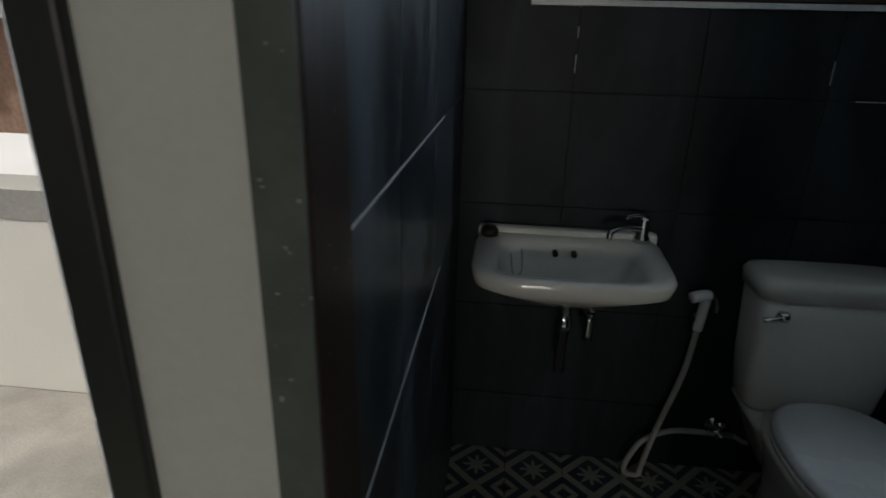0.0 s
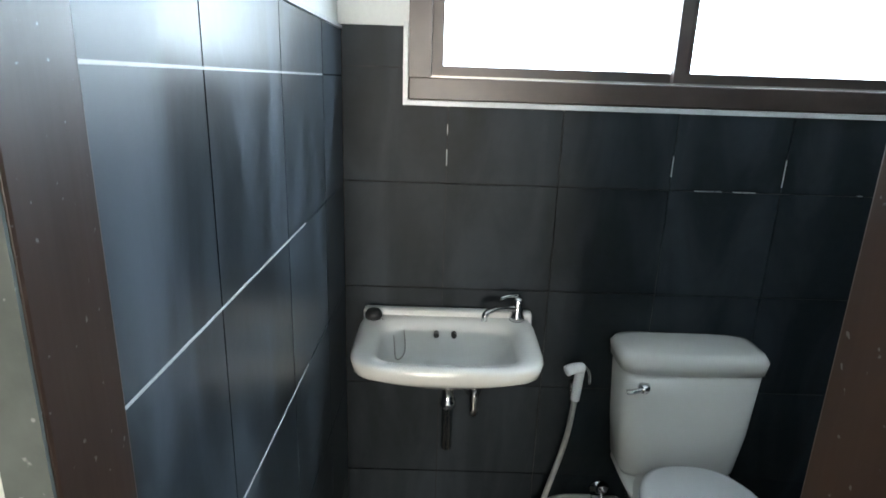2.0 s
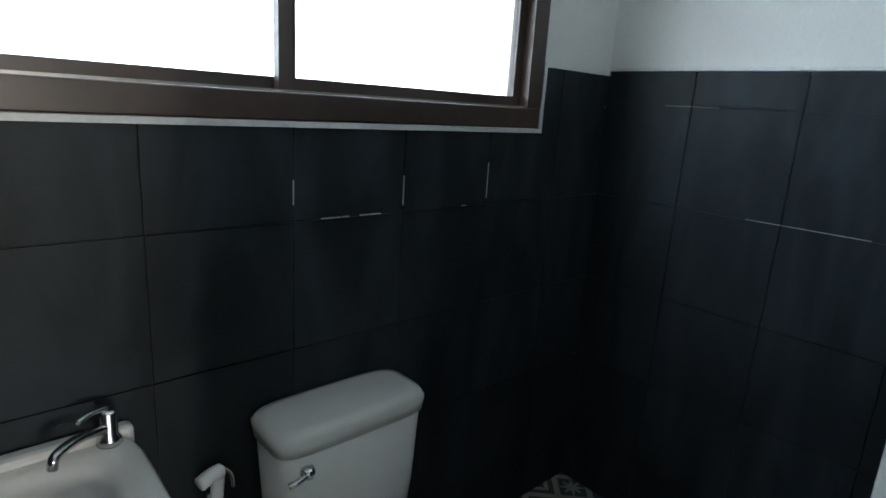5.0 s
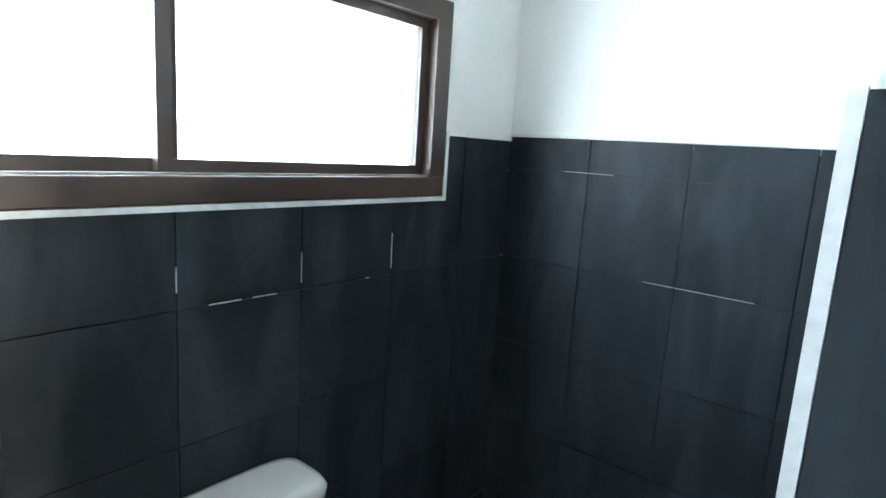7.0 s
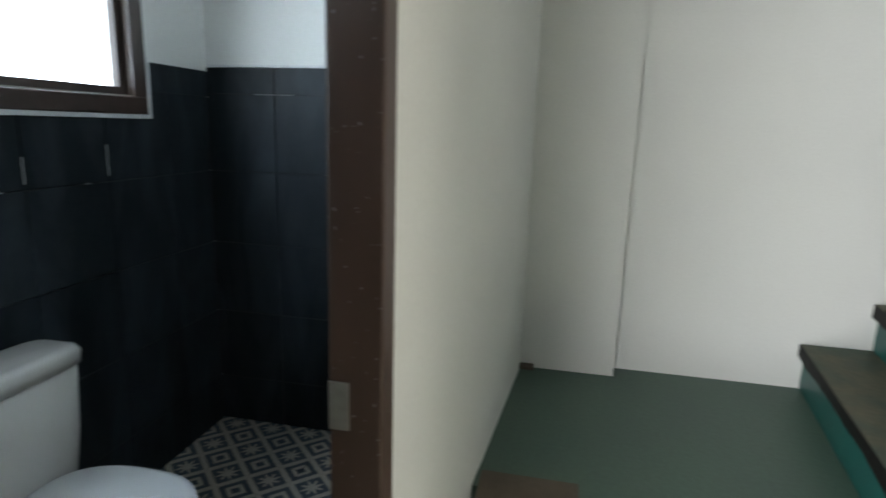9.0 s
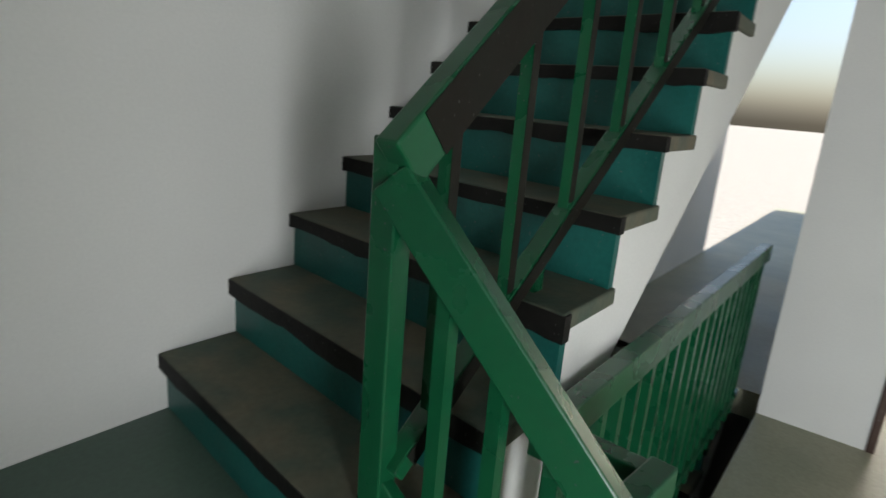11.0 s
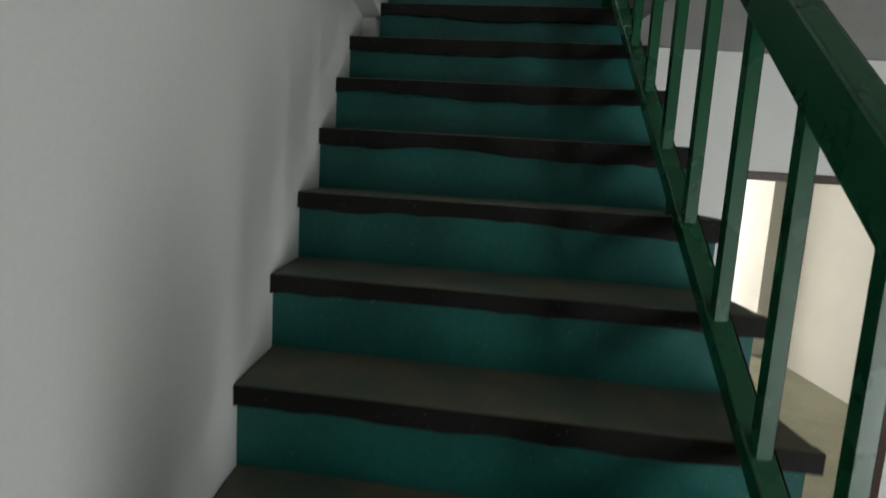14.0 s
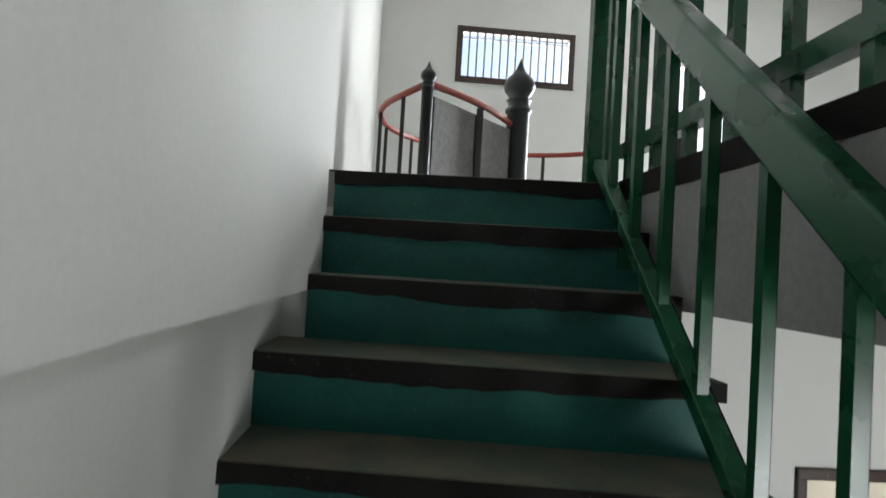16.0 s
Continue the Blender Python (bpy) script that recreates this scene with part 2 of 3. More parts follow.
def beam(bm, a, b, w, h):
    """A bar of rectangular section from a to b, w across and h high."""
    a, b = Vector(a), Vector(b)
    d = (b - a).normalized()
    s = d.cross(Vector((0, 0, 1))).normalized() * w / 2
    u = s.cross(d).normalized() * h / 2
    return loft(bm, [[p + s + u, p - s + u, p - s - u, p + s - u] for p in (a, b)])


def part(name, bm, mat, parent=None, label="", smooth=False, bevel=0.0):
    bmesh.ops.recalc_face_normals(bm, faces=bm.faces)
    me = bpy.data.meshes.new(name)
    bm.to_mesh(me)
    bm.free()
    me.materials.append(mat)
    if smooth:
        me.shade_smooth()
    ob = new(name, me)
    if parent is not None:
        ob.parent = parent
    if bevel:
        md = ob.modifiers.new("bevel", "BEVEL")
        md.width, md.segments, md.limit_method = bevel, 2, "ANGLE"
    if label:
        ob["label"] = label
    return ob


def thing(name, label, category, group="", kind=""):
    return tagged(new(name), label, category, group, kind)


def B(*a):
    return box(bmesh.new(), *a)


def structure(name, boxes, mat, label, category="wall"):
    bm = bmesh.new()
    for b in boxes:
        box(bm, *b)
    return tagged(part(name, bm, mat), label, category, kind="structure")


# ---- plan ----
RISE, GOING, SKEW, STEPS = 0.195, 0.244, 0.15, 13
FLOOR = -3 * RISE
BF = -0.49                   # raised bathroom floor
UPPER = STEPS * RISE
BASE = FLOOR - UPPER           # landing of the flight below
LOWER = BASE + FLOOR
YN, YB = 1.295, 1.443         # wall beside the bathroom: hall face, bathroom face
YW = 2.683                   # window wall of the bathroom
XL, XR = -2.394, -0.046       # bathroom side walls
XS = -1.148                  # open side of the flight
SLAB = 2.095                # underside of the upper floor
YD = -2.727                   # wall with the room door
TOP = 5.3

# ---- structure ----
structure("wall_east", [(0, 0.2, -6.8, 2.85, LOWER - 0.2, TOP)], WHITE, "plain white painted wall along the staircase")
structure("wall_east_beam", [(-0.086, 0.0, -2.72, YN, SLAB, TOP)], WHITE, "white painted wall thickening above the floor beam line", "wall")
structure("pilaster", [(-0.10, 0.0, 0.762, 1.2, 0.0, SLAB)], WHITE, "white painted corner pilaster standing on the landing", "pilaster")
structure("wall_north", [(-2.547, -2.432, YN, YN + 0.07, FLOOR, TOP), (-6.2, -3.6, YN, YN + 0.07, FLOOR, TOP), (-2.432, -1.69, YN, YN + 0.07, FLOOR + 2.1, TOP), (-3.6, -2.547, YN, YN + 0.07, FLOOR + 2.0, TOP),
                         (-6.2, -1.69, YN, YN + 0.07, LOWER - 0.2, FLOOR - 0.2)], WHITE, "white painted wall with the bathroom and balcony doorways")
tagged(part("wall_landing", prism(bmesh.new(), [(0.0, 1.153), (-1.69, 1.268), (-1.69, 1.336), (0.0, 1.336)], LOWER - 0.2, TOP, "z"), WHITE), "white painted wall between bathroom door and landing corner", "wall", kind="structure")
structure("wall_bath_lining", [(-1.43, -0.0, 1.336, YB - 0.011, FLOOR - 0.2, 2.2), (-2.47, -1.43, YN + 0.07, YB - 0.011, FLOOR + 2.2, 2.3)], WHITE, "white plastered inner face of the bathroom door wall")
structure("wall_bath_west", [(XL - 0.17, XL - 0.012, YN + 0.07, YW + 0.17, FLOOR - 0.2, 2.2)], WHITE, "white painted bathroom side wall, tiled below")
structure("wall_bath_east", [(XR + 0.012, 0.0, YB - 0.01, YW + 0.012, FLOOR - 0.2, 2.2)], WHITE, "white painted bathroom side wall, tiled below")
WX0, WX1, WZ0, WZ1 = -2.196, -0.462, 1.045, 1.675
structure("wall_bath_window", [(XL - 0.012, WX0, YW + 0.012, YW + 0.17, FLOOR - 0.2, 2.2), (WX1, 0.0, YW + 0.012, YW + 0.17, FLOOR - 0.2, 2.2),
                               (WX0, WX1, YW + 0.012, YW + 0.17, FLOOR - 0.2, WZ0), (WX0, WX1, YW + 0.012, YW + 0.17, WZ1, 2.2)], WHITE, "bathroom outer wall with a wide high window, white above dark tiles")
structure("ceiling_bath", [(XL - 0.17, 0.2, YN + 0.07, YW + 0.17, 2.2, 2.3)], CEIL, "plain white bathroom ceiling", "ceiling")
structure("floor_bath", [(XL - 0.012, 0.0, YN, YW + 0.012, FLOOR - 0.1, BF - 0.012)], GROUT, "grey grout bed under patterned floor tiles", "floor")
structure("floor_hall", [(-6.2, XS - 0.19, -12.2, YN, FLOOR - 0.18, FLOOR), (XS - 0.19, 0.0, -12.2, -3.0, FLOOR - 0.18, FLOOR)], HALL, "worn greenish beige painted concrete hall floor", "floor")
structure("floor_upper", [(-6.2, XS - 0.03, -6.6, YN, SLAB + 0.005, UPPER), (XS - 0.03, 0.0, -6.6, -2.95, SLAB + 0.3, UPPER)], GREYP, "grey painted edge of the upper concrete floor", "floor")
structure("floor_lower", [(-6.2, 0.0, -6.6, YN, LOWER - 0.15, LOWER)], HALL, "worn painted floor of the storey below", "floor")
structure("wall_south_lower", [(-6.2, 0.0, -4.6, -4.4, LOWER, FLOOR - 0.18)], WHITE, "plain white wall of the storey below")
structure("wall_west_lower", [(-3.4, -3.2, -4.4, YN, LOWER, FLOOR - 0.18)], WHITE, "plain white wall of the storey below")
structure("wall_room_door", [(-6.2, -2.84, YD - 0.15, YD, FLOOR, SLAB), (-1.858, XS - 0.19, YD - 0.15, YD, FLOOR, SLAB), (-2.84, -1.858, YD - 0.15, YD, FLOOR + 2.108, SLAB)], WHITE, "white painted wall with an open room doorway")
structure("wall_room_east", [(XS - 0.34, XS - 0.19, -12.2, YD - 0.15, FLOOR, SLAB)], WHITE, "plain white wall of the room")
structure("wall_room_west", [(-4.65, -4.42, -12.2, YD - 0.15, FLOOR, SLAB)], WHITE, "plain cream white wall of the room")
structure("column_room", [(-4.42, -4.21, -7.15, -6.6, FLOOR, SLAB)], WHITE, "square white painted column against the room wall", "column")
structure("wall_room_south", [(-4.42, -3.35, -12.2, -12.05, FLOOR, SLAB), (-1.45, XS - 0.34, -12.2, -12.05, FLOOR, SLAB), (-3.35, -1.45, -12.2, -12.05, FLOOR, 0.15), (-3.35, -1.45, -12.2, -12.05, 1.65, SLAB)], WHITE, "plain white end wall of the room with a window opening")
structure("ceiling_room", [(-4.42, XS - 0.34, -12.05, -6.6, SLAB, SLAB + 0.1)], CEIL, "plain white room ceiling", "ceiling")
structure("wall_west", [(-6.4, -6.2, -6.8, YN + 0.07, LOWER - 0.2, TOP)], WHITE, "plain white wall closing the hall")
U0, U1, V0, V1, YU = -2.0, -0.775, 4.075, 4.65, -6.5
structure("wall_upper_south", [(U1, 0.0, YU - 0.15, YU, UPPER, TOP), (-6.2, -3.9, YU - 0.15, YU, UPPER, TOP), (-3.9, -3.0, YU - 0.15, YU, 4.42, TOP), (-3.0, U0, YU - 0.15, YU, UPPER, TOP), (U0, U1, YU - 0.15, YU, UPPER, V0), (U0, U1, YU - 0.15, YU, V1, TOP)], WHITE, "white painted upper wall with a small barred window and a doorway")
structure("ceiling_upper", [(-6.4, 0.2, -6.8, YN + 0.07, TOP, TOP + 0.15)], CEIL, "plain white ceiling of the upper storey", "ceiling")
structure("grout_bed", [(XL - 0.011, XR, YW + 0.006, YW + 0.0115, FLOOR, WZ0 - 0.02), (XL - 0.011, WX0 - 0.02, YW + 0.006, YW + 0.0115, WZ0 - 0.02, 1.25), (WX1 + 0.02, XR, YW + 0.006, YW + 0.0115, WZ0 - 0.02, 1.25),
                        (XL - 0.0115, XL - 0.006, 1.40, YW + 0.006, FLOOR, 1.25), (XR + 0.006, XR + 0.0115, YB, YW + 0.006, FLOOR, 1.25), (-1.42, XR, YB - 0.0105, YB - 0.006, FLOOR, 1.25)], GROUT, "dark grout between the charcoal wall tiles", "grout")

# ---- landing and the three steps up to it ----
landing = thing("landing", "green painted concrete landing with brown worn edge", "landing", kind="structure")
part("slab", B(-1.0, 0.0, 0.0, 1.27, -0.16, -0.002), LAND, landing)
part("edge_nosing", B(-1.02, -0.94, 0.16, 1.225, -0.05, 0.001), LAND, landing)
part("worn_patch", B(-1.09, -0.94, 0.915, 1.205, -0.05, 0.004), BROWN, landing, "brown worn bare patch at the edge")
part("plaster_chip", B(-0.14, -0.098, 1.10, 1.165, 0.0, 0.02), BROWN, landing, "chipped plaster at the wall foot", False, 0.006)
part("support_wall", B(-1.0, -0.9, 0.06, 1.25, FLOOR, -0.16), RISER, landing, "green painted riser")
entry = thing("entry_steps", "two green painted concrete steps with brown worn nosings", "steps")
for k in (1, 2):
    x1 = -1.0 - 0.245 * (k - 1)
    st = part("step", B(x1 - 0.245, x1, 0.06, 1.24, FLOOR, -RISE * k), TREAD, entry)
    part("nosing", B(x1 - 0.265, x1 - 0.2, 0.06, 1.238, -RISE * k - 0.045, -RISE * k + 0.003), BROWN, st)


# ---- flights ----
def skewed(bm, ya, yb, z0, z1, xa=0.0, xb=XS, proud=0.0):
    """A slab across the flight, ya to yb at the wall and pushed by the skew at the open side."""
    pts = [(xa, ya), (xa, yb), (xb - proud, yb + SKEW), (xb - proud, ya + SKEW)]
    return prism(bm, pts, z0, z1, "z")


def ragged(y, top, xa, rag):
    """The dark front of a step: a thin strip whose lower edge wavers like brushed paint."""
    bm = bmesh.new()
    rows_, n = [], 26
    drop = 0.05
    for i in range(n + 1):
        f = i / n
        x = xa + (XS - 0.016 - xa) * f
        drop = min(0.066, max(0.042, drop + rag.uniform(-0.006, 0.006)))
        yy = y + SKEW * f
        rows_.append([bm.verts.new(p) for p in ((x, yy, top), (x, yy, top - drop), (x, yy - 0.032, top - drop), (x, yy - 0.032, top))])
    for p, q in zip(rows_, rows_[1:]):
        for k in range(4):
            bm.faces.new((p[k], q[k], q[(k + 1) % 4], p[(k + 1) % 4]))
    bm.faces.new(rows_[0])
    bm.faces.new(rows_[-1][::-1])
    return bm


def flight(name, base, count, label):
    f = thing(name, label, "staircase")
    rag = random.Random(count + int(base * 10))
    for i in range(1, count + 1):
        y = -(i - 1) * GOING
        z = base + i * RISE
        xa = -0.0 if z < SLAB + 0.05 or base < 0 else -0.083
        st = part("step", skewed(bmesh.new(), y + 0.022, y - GOING - 0.03, z - 0.045, z, xa, XS, 0.012), TREAD, f, "", False, 0.006)
        part("nosing", ragged(y + 0.0245, z - 0.003, xa, rag), NOSE, st, "black painted worn nosing")
        part("riser", skewed(bmesh.new(), y, y - 0.03, z - RISE, z - 0.045, xa, XS, 0.0), RISER, st, "teal green painted riser")
    out = []
    for i in range(1, count + 1):
        y = -(i - 1) * GOING + SKEW * 0.5 - 0.035
        out += [(y, base + (i - 1) * RISE + (0.0 if i > 1 else 0.0)), (y, base + i * RISE - 0.052)]
    yl = -count * GOING + SKEW * 0.5 - 0.035
    out += [(yl, base + count * RISE - 0.052), (yl, base + count * RISE - 0.36), (-0.12, base - 0.14), (SKEW * 0.5 - 0.035, base - 0.14)]
    lower = [(p[0] + SKEW * 0.5, p[1]) for p in out]
    upper = [(p[0] - SKEW * 0.5, p[1]) for p in out]
    bm = bmesh.new()
    a = [bm.verts.new((XS + 0.004, *p)) for p in lower]
    b = [bm.verts.new((-0.001, *p)) for p in upper]
    bm.faces.new(a), bm.faces.new(b[::-1])
    for i in range(len(a)):
        bm.faces.new((a[i], b[i], b[(i + 1) % len(a)], a[(i + 1) % len(a)]))
    part("stringer", bm, WHITE, f, "white painted concrete underside and saw-tooth side")
    return f


flight("staircase", 0.0, STEPS, "green painted concrete flight with black nosings and white side")
flight("lower_staircase", BASE, STEPS, "green painted lower concrete flight with dark nosings")
for x0, x1 in ((XS - 0.03, 0.0),):
    structure("upper_floor_edge", [(x0, x1, -3.25, -2.93, UPPER + 0.001, UPPER + 0.004)], NOSE, "black painted edge strip of the upper floor", "floor")

# ---- green railings ----
XP, YP = -0.968, 0.05


def rail_z(y):
    return 0.985 + 0.872 * (YP - y)


def rail_x(y):
    return -0.998 + 0.036 * (y - YP)


def foot_z(y):
    return 0.335 - 0.80 * y


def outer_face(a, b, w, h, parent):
    """A thin near-black plate along the outer side of a green bar."""
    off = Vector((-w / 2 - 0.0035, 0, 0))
    part("outer_face", beam(bmesh.new(), Vector(a) + off, Vector(b) + off, 0.002, h * 0.94), DARKST, parent, "dark outer side")


sr = thing("stair_railing", "glossy green steel railing climbing beside the flight", "railing")
part("bottom_post", B(XP - 0.03, XP + 0.03, YP - 0.02, YP + 0.03, 0.0, 0.957), RAIL, sr, "", False, 0.004)
part("handrail", beam(bmesh.new(), (rail_x(YP), YP + 0.03, rail_z(YP + 0.03) - 0.045), (rail_x(-2.86), -2.86, rail_z(-2.86) - 0.045), 0.055, 0.10), RAIL, sr, "", False, 0.006)
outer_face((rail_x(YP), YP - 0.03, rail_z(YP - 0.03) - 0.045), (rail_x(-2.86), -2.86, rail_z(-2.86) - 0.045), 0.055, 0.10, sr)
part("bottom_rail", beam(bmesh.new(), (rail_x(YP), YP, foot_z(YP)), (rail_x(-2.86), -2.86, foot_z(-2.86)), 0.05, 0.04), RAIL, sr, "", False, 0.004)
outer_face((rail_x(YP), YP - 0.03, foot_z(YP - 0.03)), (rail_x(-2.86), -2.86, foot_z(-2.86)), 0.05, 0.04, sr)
for k in range(12):
    y = -0.06 - 0.2395 * k
    part("baluster", B(rail_x(y) - 0.014, rail_x(y) + 0.014, y - 0.014, y + 0.014, foot_z(y), rail_z(y) - 0.06), RAIL, sr)
    part("outer_face", B(rail_x(y) - 0.016, rail_x(y) - 0.0142, y - 0.0135, y + 0.0135, foot_z(y) + 0.03, rail_z(y) - 0.11), DARKST, sr, "dark outer side")
for y in (-0.42, -1.36, -2.55):
    part("anchor", B(rail_x(y) - 0.02, rail_x(y) + 0.02, y - 0.02, y + 0.02, foot_z(y) - 0.16, foot_z(y)), RAIL, sr)
part("top_post", B(-1.115, -1.055, -2.93, -2.87, UPPER, rail_z(-2.87) + 0.2), RAIL, sr, "", False, 0.004)
part("second_top_post", B(-1.205, -1.16, -3.02, -2.97, UPPER, rail_z(-2.87) + 0.2), RAIL, sr, "", False, 0.004)

er = thing("entry_railing", "glossy green steel railing beside the short steps", "railing")
EX, EY, EZ = -1.42, -0.05, 0.40            # free end of the short rail
FX, FY = -1.44, -0.20
XG = -1.205


def along(f, z0, z1):
    """A point on the short railing, a share f of the way to its free end."""
    return (XP + (EX - XP) * f, YP + 0.012 + (EY - YP - 0.012) * f, z0 + (z1 - z0) * f)


part("handrail", beam(bmesh.new(), along(0.02, 0.90, EZ - 0.04), along(1, 0.90, EZ - 0.04), 0.055, 0.085), RAIL, er, "", False, 0.005)
part("end_rail", beam(bmesh.new(), (EX, EY + 0.03, EZ - 0.045), (FX, FY - 0.03, EZ - 0.045), 0.055, 0.09), RAIL, er, "", False, 0.005)
part("bottom_rail", beam(bmesh.new(), along(0, 0.28, -0.18), along(1, 0.28, -0.18), 0.035, 0.04), RAIL, er, "", False, 0.004)
part("return_rail", beam(bmesh.new(), (FX, FY, EZ - 0.047), (XG, FY - 0.01, EZ - 0.047), 0.05, 0.08), RAIL, er, "", False, 0.005)
for f in (0.28, 0.52, 0.76):
    bx_, by_, bz_ = along(f, 0.86, EZ - 0.08)
    part("baluster", B(bx_ - 0.015, bx_ + 0.015, by_ - 0.015, by_ + 0.015, FLOOR if bx_ < -1.245 else -RISE, bz_), RAIL, er)
for px_, py_ in ((EX, EY), (FX, FY)):
    part("end_post", B(px_ - 0.024, px_ + 0.024, py_ - 0.024, py_ + 0.024, FLOOR, EZ - 0.05), RAIL, er)

gr = thing("well_railing", "glossy green steel guard railing around the stair well", "railing")
part("handrail", beam(bmesh.new(), (XG, FY + 0.02, EZ - 0.045), (XG, YD + 0.03, EZ - 0.045), 0.055, 0.09), RAIL, gr, "", False, 0.005)
part("bottom_rail", beam(bmesh.new(), (XG, FY, FLOOR + 0.1), (XG, YD + 0.03, FLOOR + 0.1), 0.045, 0.04), RAIL, gr)
for k in range(20):
    y = -0.26 - 0.124 * k
    part("baluster", B(XG - 0.016, XG + 0.016, y - 0.016, y + 0.016, FLOOR, EZ - 0.07), RAIL, gr)

ur = thing("upper_railing", "green steel guard railing along the upper floor edge", "railing")
XU = XS - 0.09
part("edge_band", B(XS - 0.045, XS - 0.026, -2.95, YN, UPPER - 0.06, UPPER + 0.02), NOSE, ur, "black painted edge band")
part("bottom_rail", beam(bmesh.new(), (XU, -2.95, UPPER + 0.16), (XU, YN, UPPER + 0.16), 0.05, 0.06), RAIL, ur)
part("handrail", beam(bmesh.new(), (XU, -2.95, UPPER + 0.95), (XU, YN, UPPER + 0.95), 0.055, 0.09), RAIL, ur)
for k in range(17):
    y = -2.9 + 0.24 * k
    part("baluster", B(XU - 0.018, XU + 0.018, y - 0.018, y + 0.018, UPPER, UPPER + 0.92), RAIL, ur)

# ---- door frames ----
d1 = tagged(new("door_1"), "dark brown wooden bathroom door frame, door removed", "door frame", kind="structure")
part("jamb", B(-2.432, -2.390, YN - 0.003, 1.399, FLOOR, FLOOR + 2.1), FRAME, d1, "", False, 0.004)
part("front_strip", B(-2.431, -2.392, YN - 0.007, YN - 0.0035, FLOOR, FLOOR + 2.1), PRIMER, d1, "bare grey front face with chipped edge")
rj = part("jamb", B(-1.75, -1.69, 1.264, 1.352, FLOOR, FLOOR + 2.1), FRAME, d1, "", False, 0.004)
part("head", B(-2.432, -1.69, 1.264, YN + 0.09, FLOOR + 2.1, FLOOR + 2.17), FRAME, d1)
sp_ = part("strike_plate", B(-1.7535, -1.749, 1.318, 1.351, 0.56, 0.64), STEEL, rj, "small steel strike plate")
d2 = tagged(new("door_2"), "black painted balcony door frame standing open", "door frame", kind="structure")
part("jamb", B(-2.588, -2.547, YN - 0.012, YN + 0.085, FLOOR, FLOOR + 2.0), BLACKF, d2, "", False, 0.004)
part("jamb", B(-3.6, -3.53, YN - 0.015, YN + 0.085, FLOOR, FLOOR + 2.0), BLACKF, d2)
part("head", B(-3.6, -2.547, YN - 0.012, YN + 0.085, FLOOR + 2.0, FLOOR + 2.07), BLACKF, d2)
d3 = tagged(new("door_3"), "dark brown wooden door frame of the empty room", "door frame", kind="structure")
part("jamb", B(-1.893, -1.854, YD - 0.055, YD + 0.015, FLOOR, FLOOR + 2.11), FRAME, d3, "", False, 0.004)
part("jamb", B(-2.845, -2.80, YD - 0.055, YD + 0.015, FLOOR, FLOOR + 2.11), FRAME, d3, "", False, 0.004)
part("head", B(-2.845, -1.854, YD - 0.055, YD + 0.016, FLOOR + 2.07, FLOOR + 2.112), FRAME, d3, "", False, 0.004)
part("latch", B(-2.80, -2.79, YD - 0.045, YD - 0.01, 0.44, 0.50), STEEL, d3, "small steel latch plate")

# ---- bathroom window ----
w1 = tagged(new("window_1"), "wide brown framed sliding window with two panes", "window", kind="structure")
T = 0.065
fy0, fy1 = YW - 0.012, YW + 0.085
part("window_sill", B(WX0, WX1, fy0, fy1, WZ0, WZ0 + T), WFRAME, w1, "", False, 0.004)
part("head", B(WX0, WX1, fy0, fy1, WZ1 - T, WZ1), WFRAME, w1)
part("side_frame", B(WX0, WX0 + 0.066, fy0, fy1, WZ0 + T, WZ1 - T), WFRAME, w1)
part("side_frame", B(WX1 - 0.07, WX1, fy0, fy1, WZ0 + T, WZ1 - T), WFRAME, w1)
MX = -1.375
for xa, xb, ya in ((WX0 + 0.066, MX + 0.03, YW + 0.055), (MX - 0.03, WX1 - 0.07, YW + 0.025)):
    sash = part("sash", box(box(box(box(bmesh.new(), xa, xb, ya, ya + 0.026, WZ0 + T, WZ0 + T + 0.035), xa, xb, ya, ya + 0.026, WZ1 - T - 0.03, WZ1 - T),
                                xa, xa + 0.035, ya, ya + 0.026, WZ0 + T + 0.035, WZ1 - T - 0.03), xb - 0.035, xb, ya, ya + 0.026, WZ0 + T + 0.035, WZ1 - T - 0.03), WFRAME, w1)
    pane = part("pane", B(xa + 0.035, xb - 0.035, ya + 0.01, ya + 0.014, WZ0 + T + 0.035, WZ1 - T - 0.03), GLASS, sash)
    pane.visible_shadow = False
part("track", B(WX0 + 0.02, WX1 - 0.02, YW - 0.002, YW + 0.012, WZ0 + T, WZ0 + T + 0.006), STEEL, w1, "bare metal slide track")
trim = tagged(new("trim"), "thin white plastic tile edge beads", "trim", kind="structure")
part("bead", B(WX0 - 0.016, WX1 + 0.016, YW - 0.014, YW + 0.01, WZ0 - 0.016, WZ0 - 0.002), BEAD, trim)
part("bead", B(WX0 - 0.016, WX0 - 0.002, YW - 0.014, YW + 0.01, WZ0 - 0.002, 1.262), BEAD, trim)
part("bead", B(WX1 + 0.002, WX1 + 0.016, YW - 0.014, YW + 0.01, WZ0 - 0.002, 1.262), BEAD, trim)
part("bead", B(-1.447, -1.43, YB - 0.009, YB + 0.004, BF, 1.272), BEAD, trim)
part("bead", B(XL - 0.010, XL + 0.006, 1.40, YW - 0.01, 1.236, 1.245), BEAD, trim)
part("bead", B(XR - 0.006, XR + 0.010, YB, YW - 0.01, 1.270, 1.280), BEAD, trim)

wp = thing("waste_pipe", "glossy white plastic pipe standing behind the door frame", "pipe")
part("tube", lathe(bmesh.new(), -1.668, 1.357, [(0.015, BF), (0.015, 2.15)], 20), BEAD, wp, "", True)

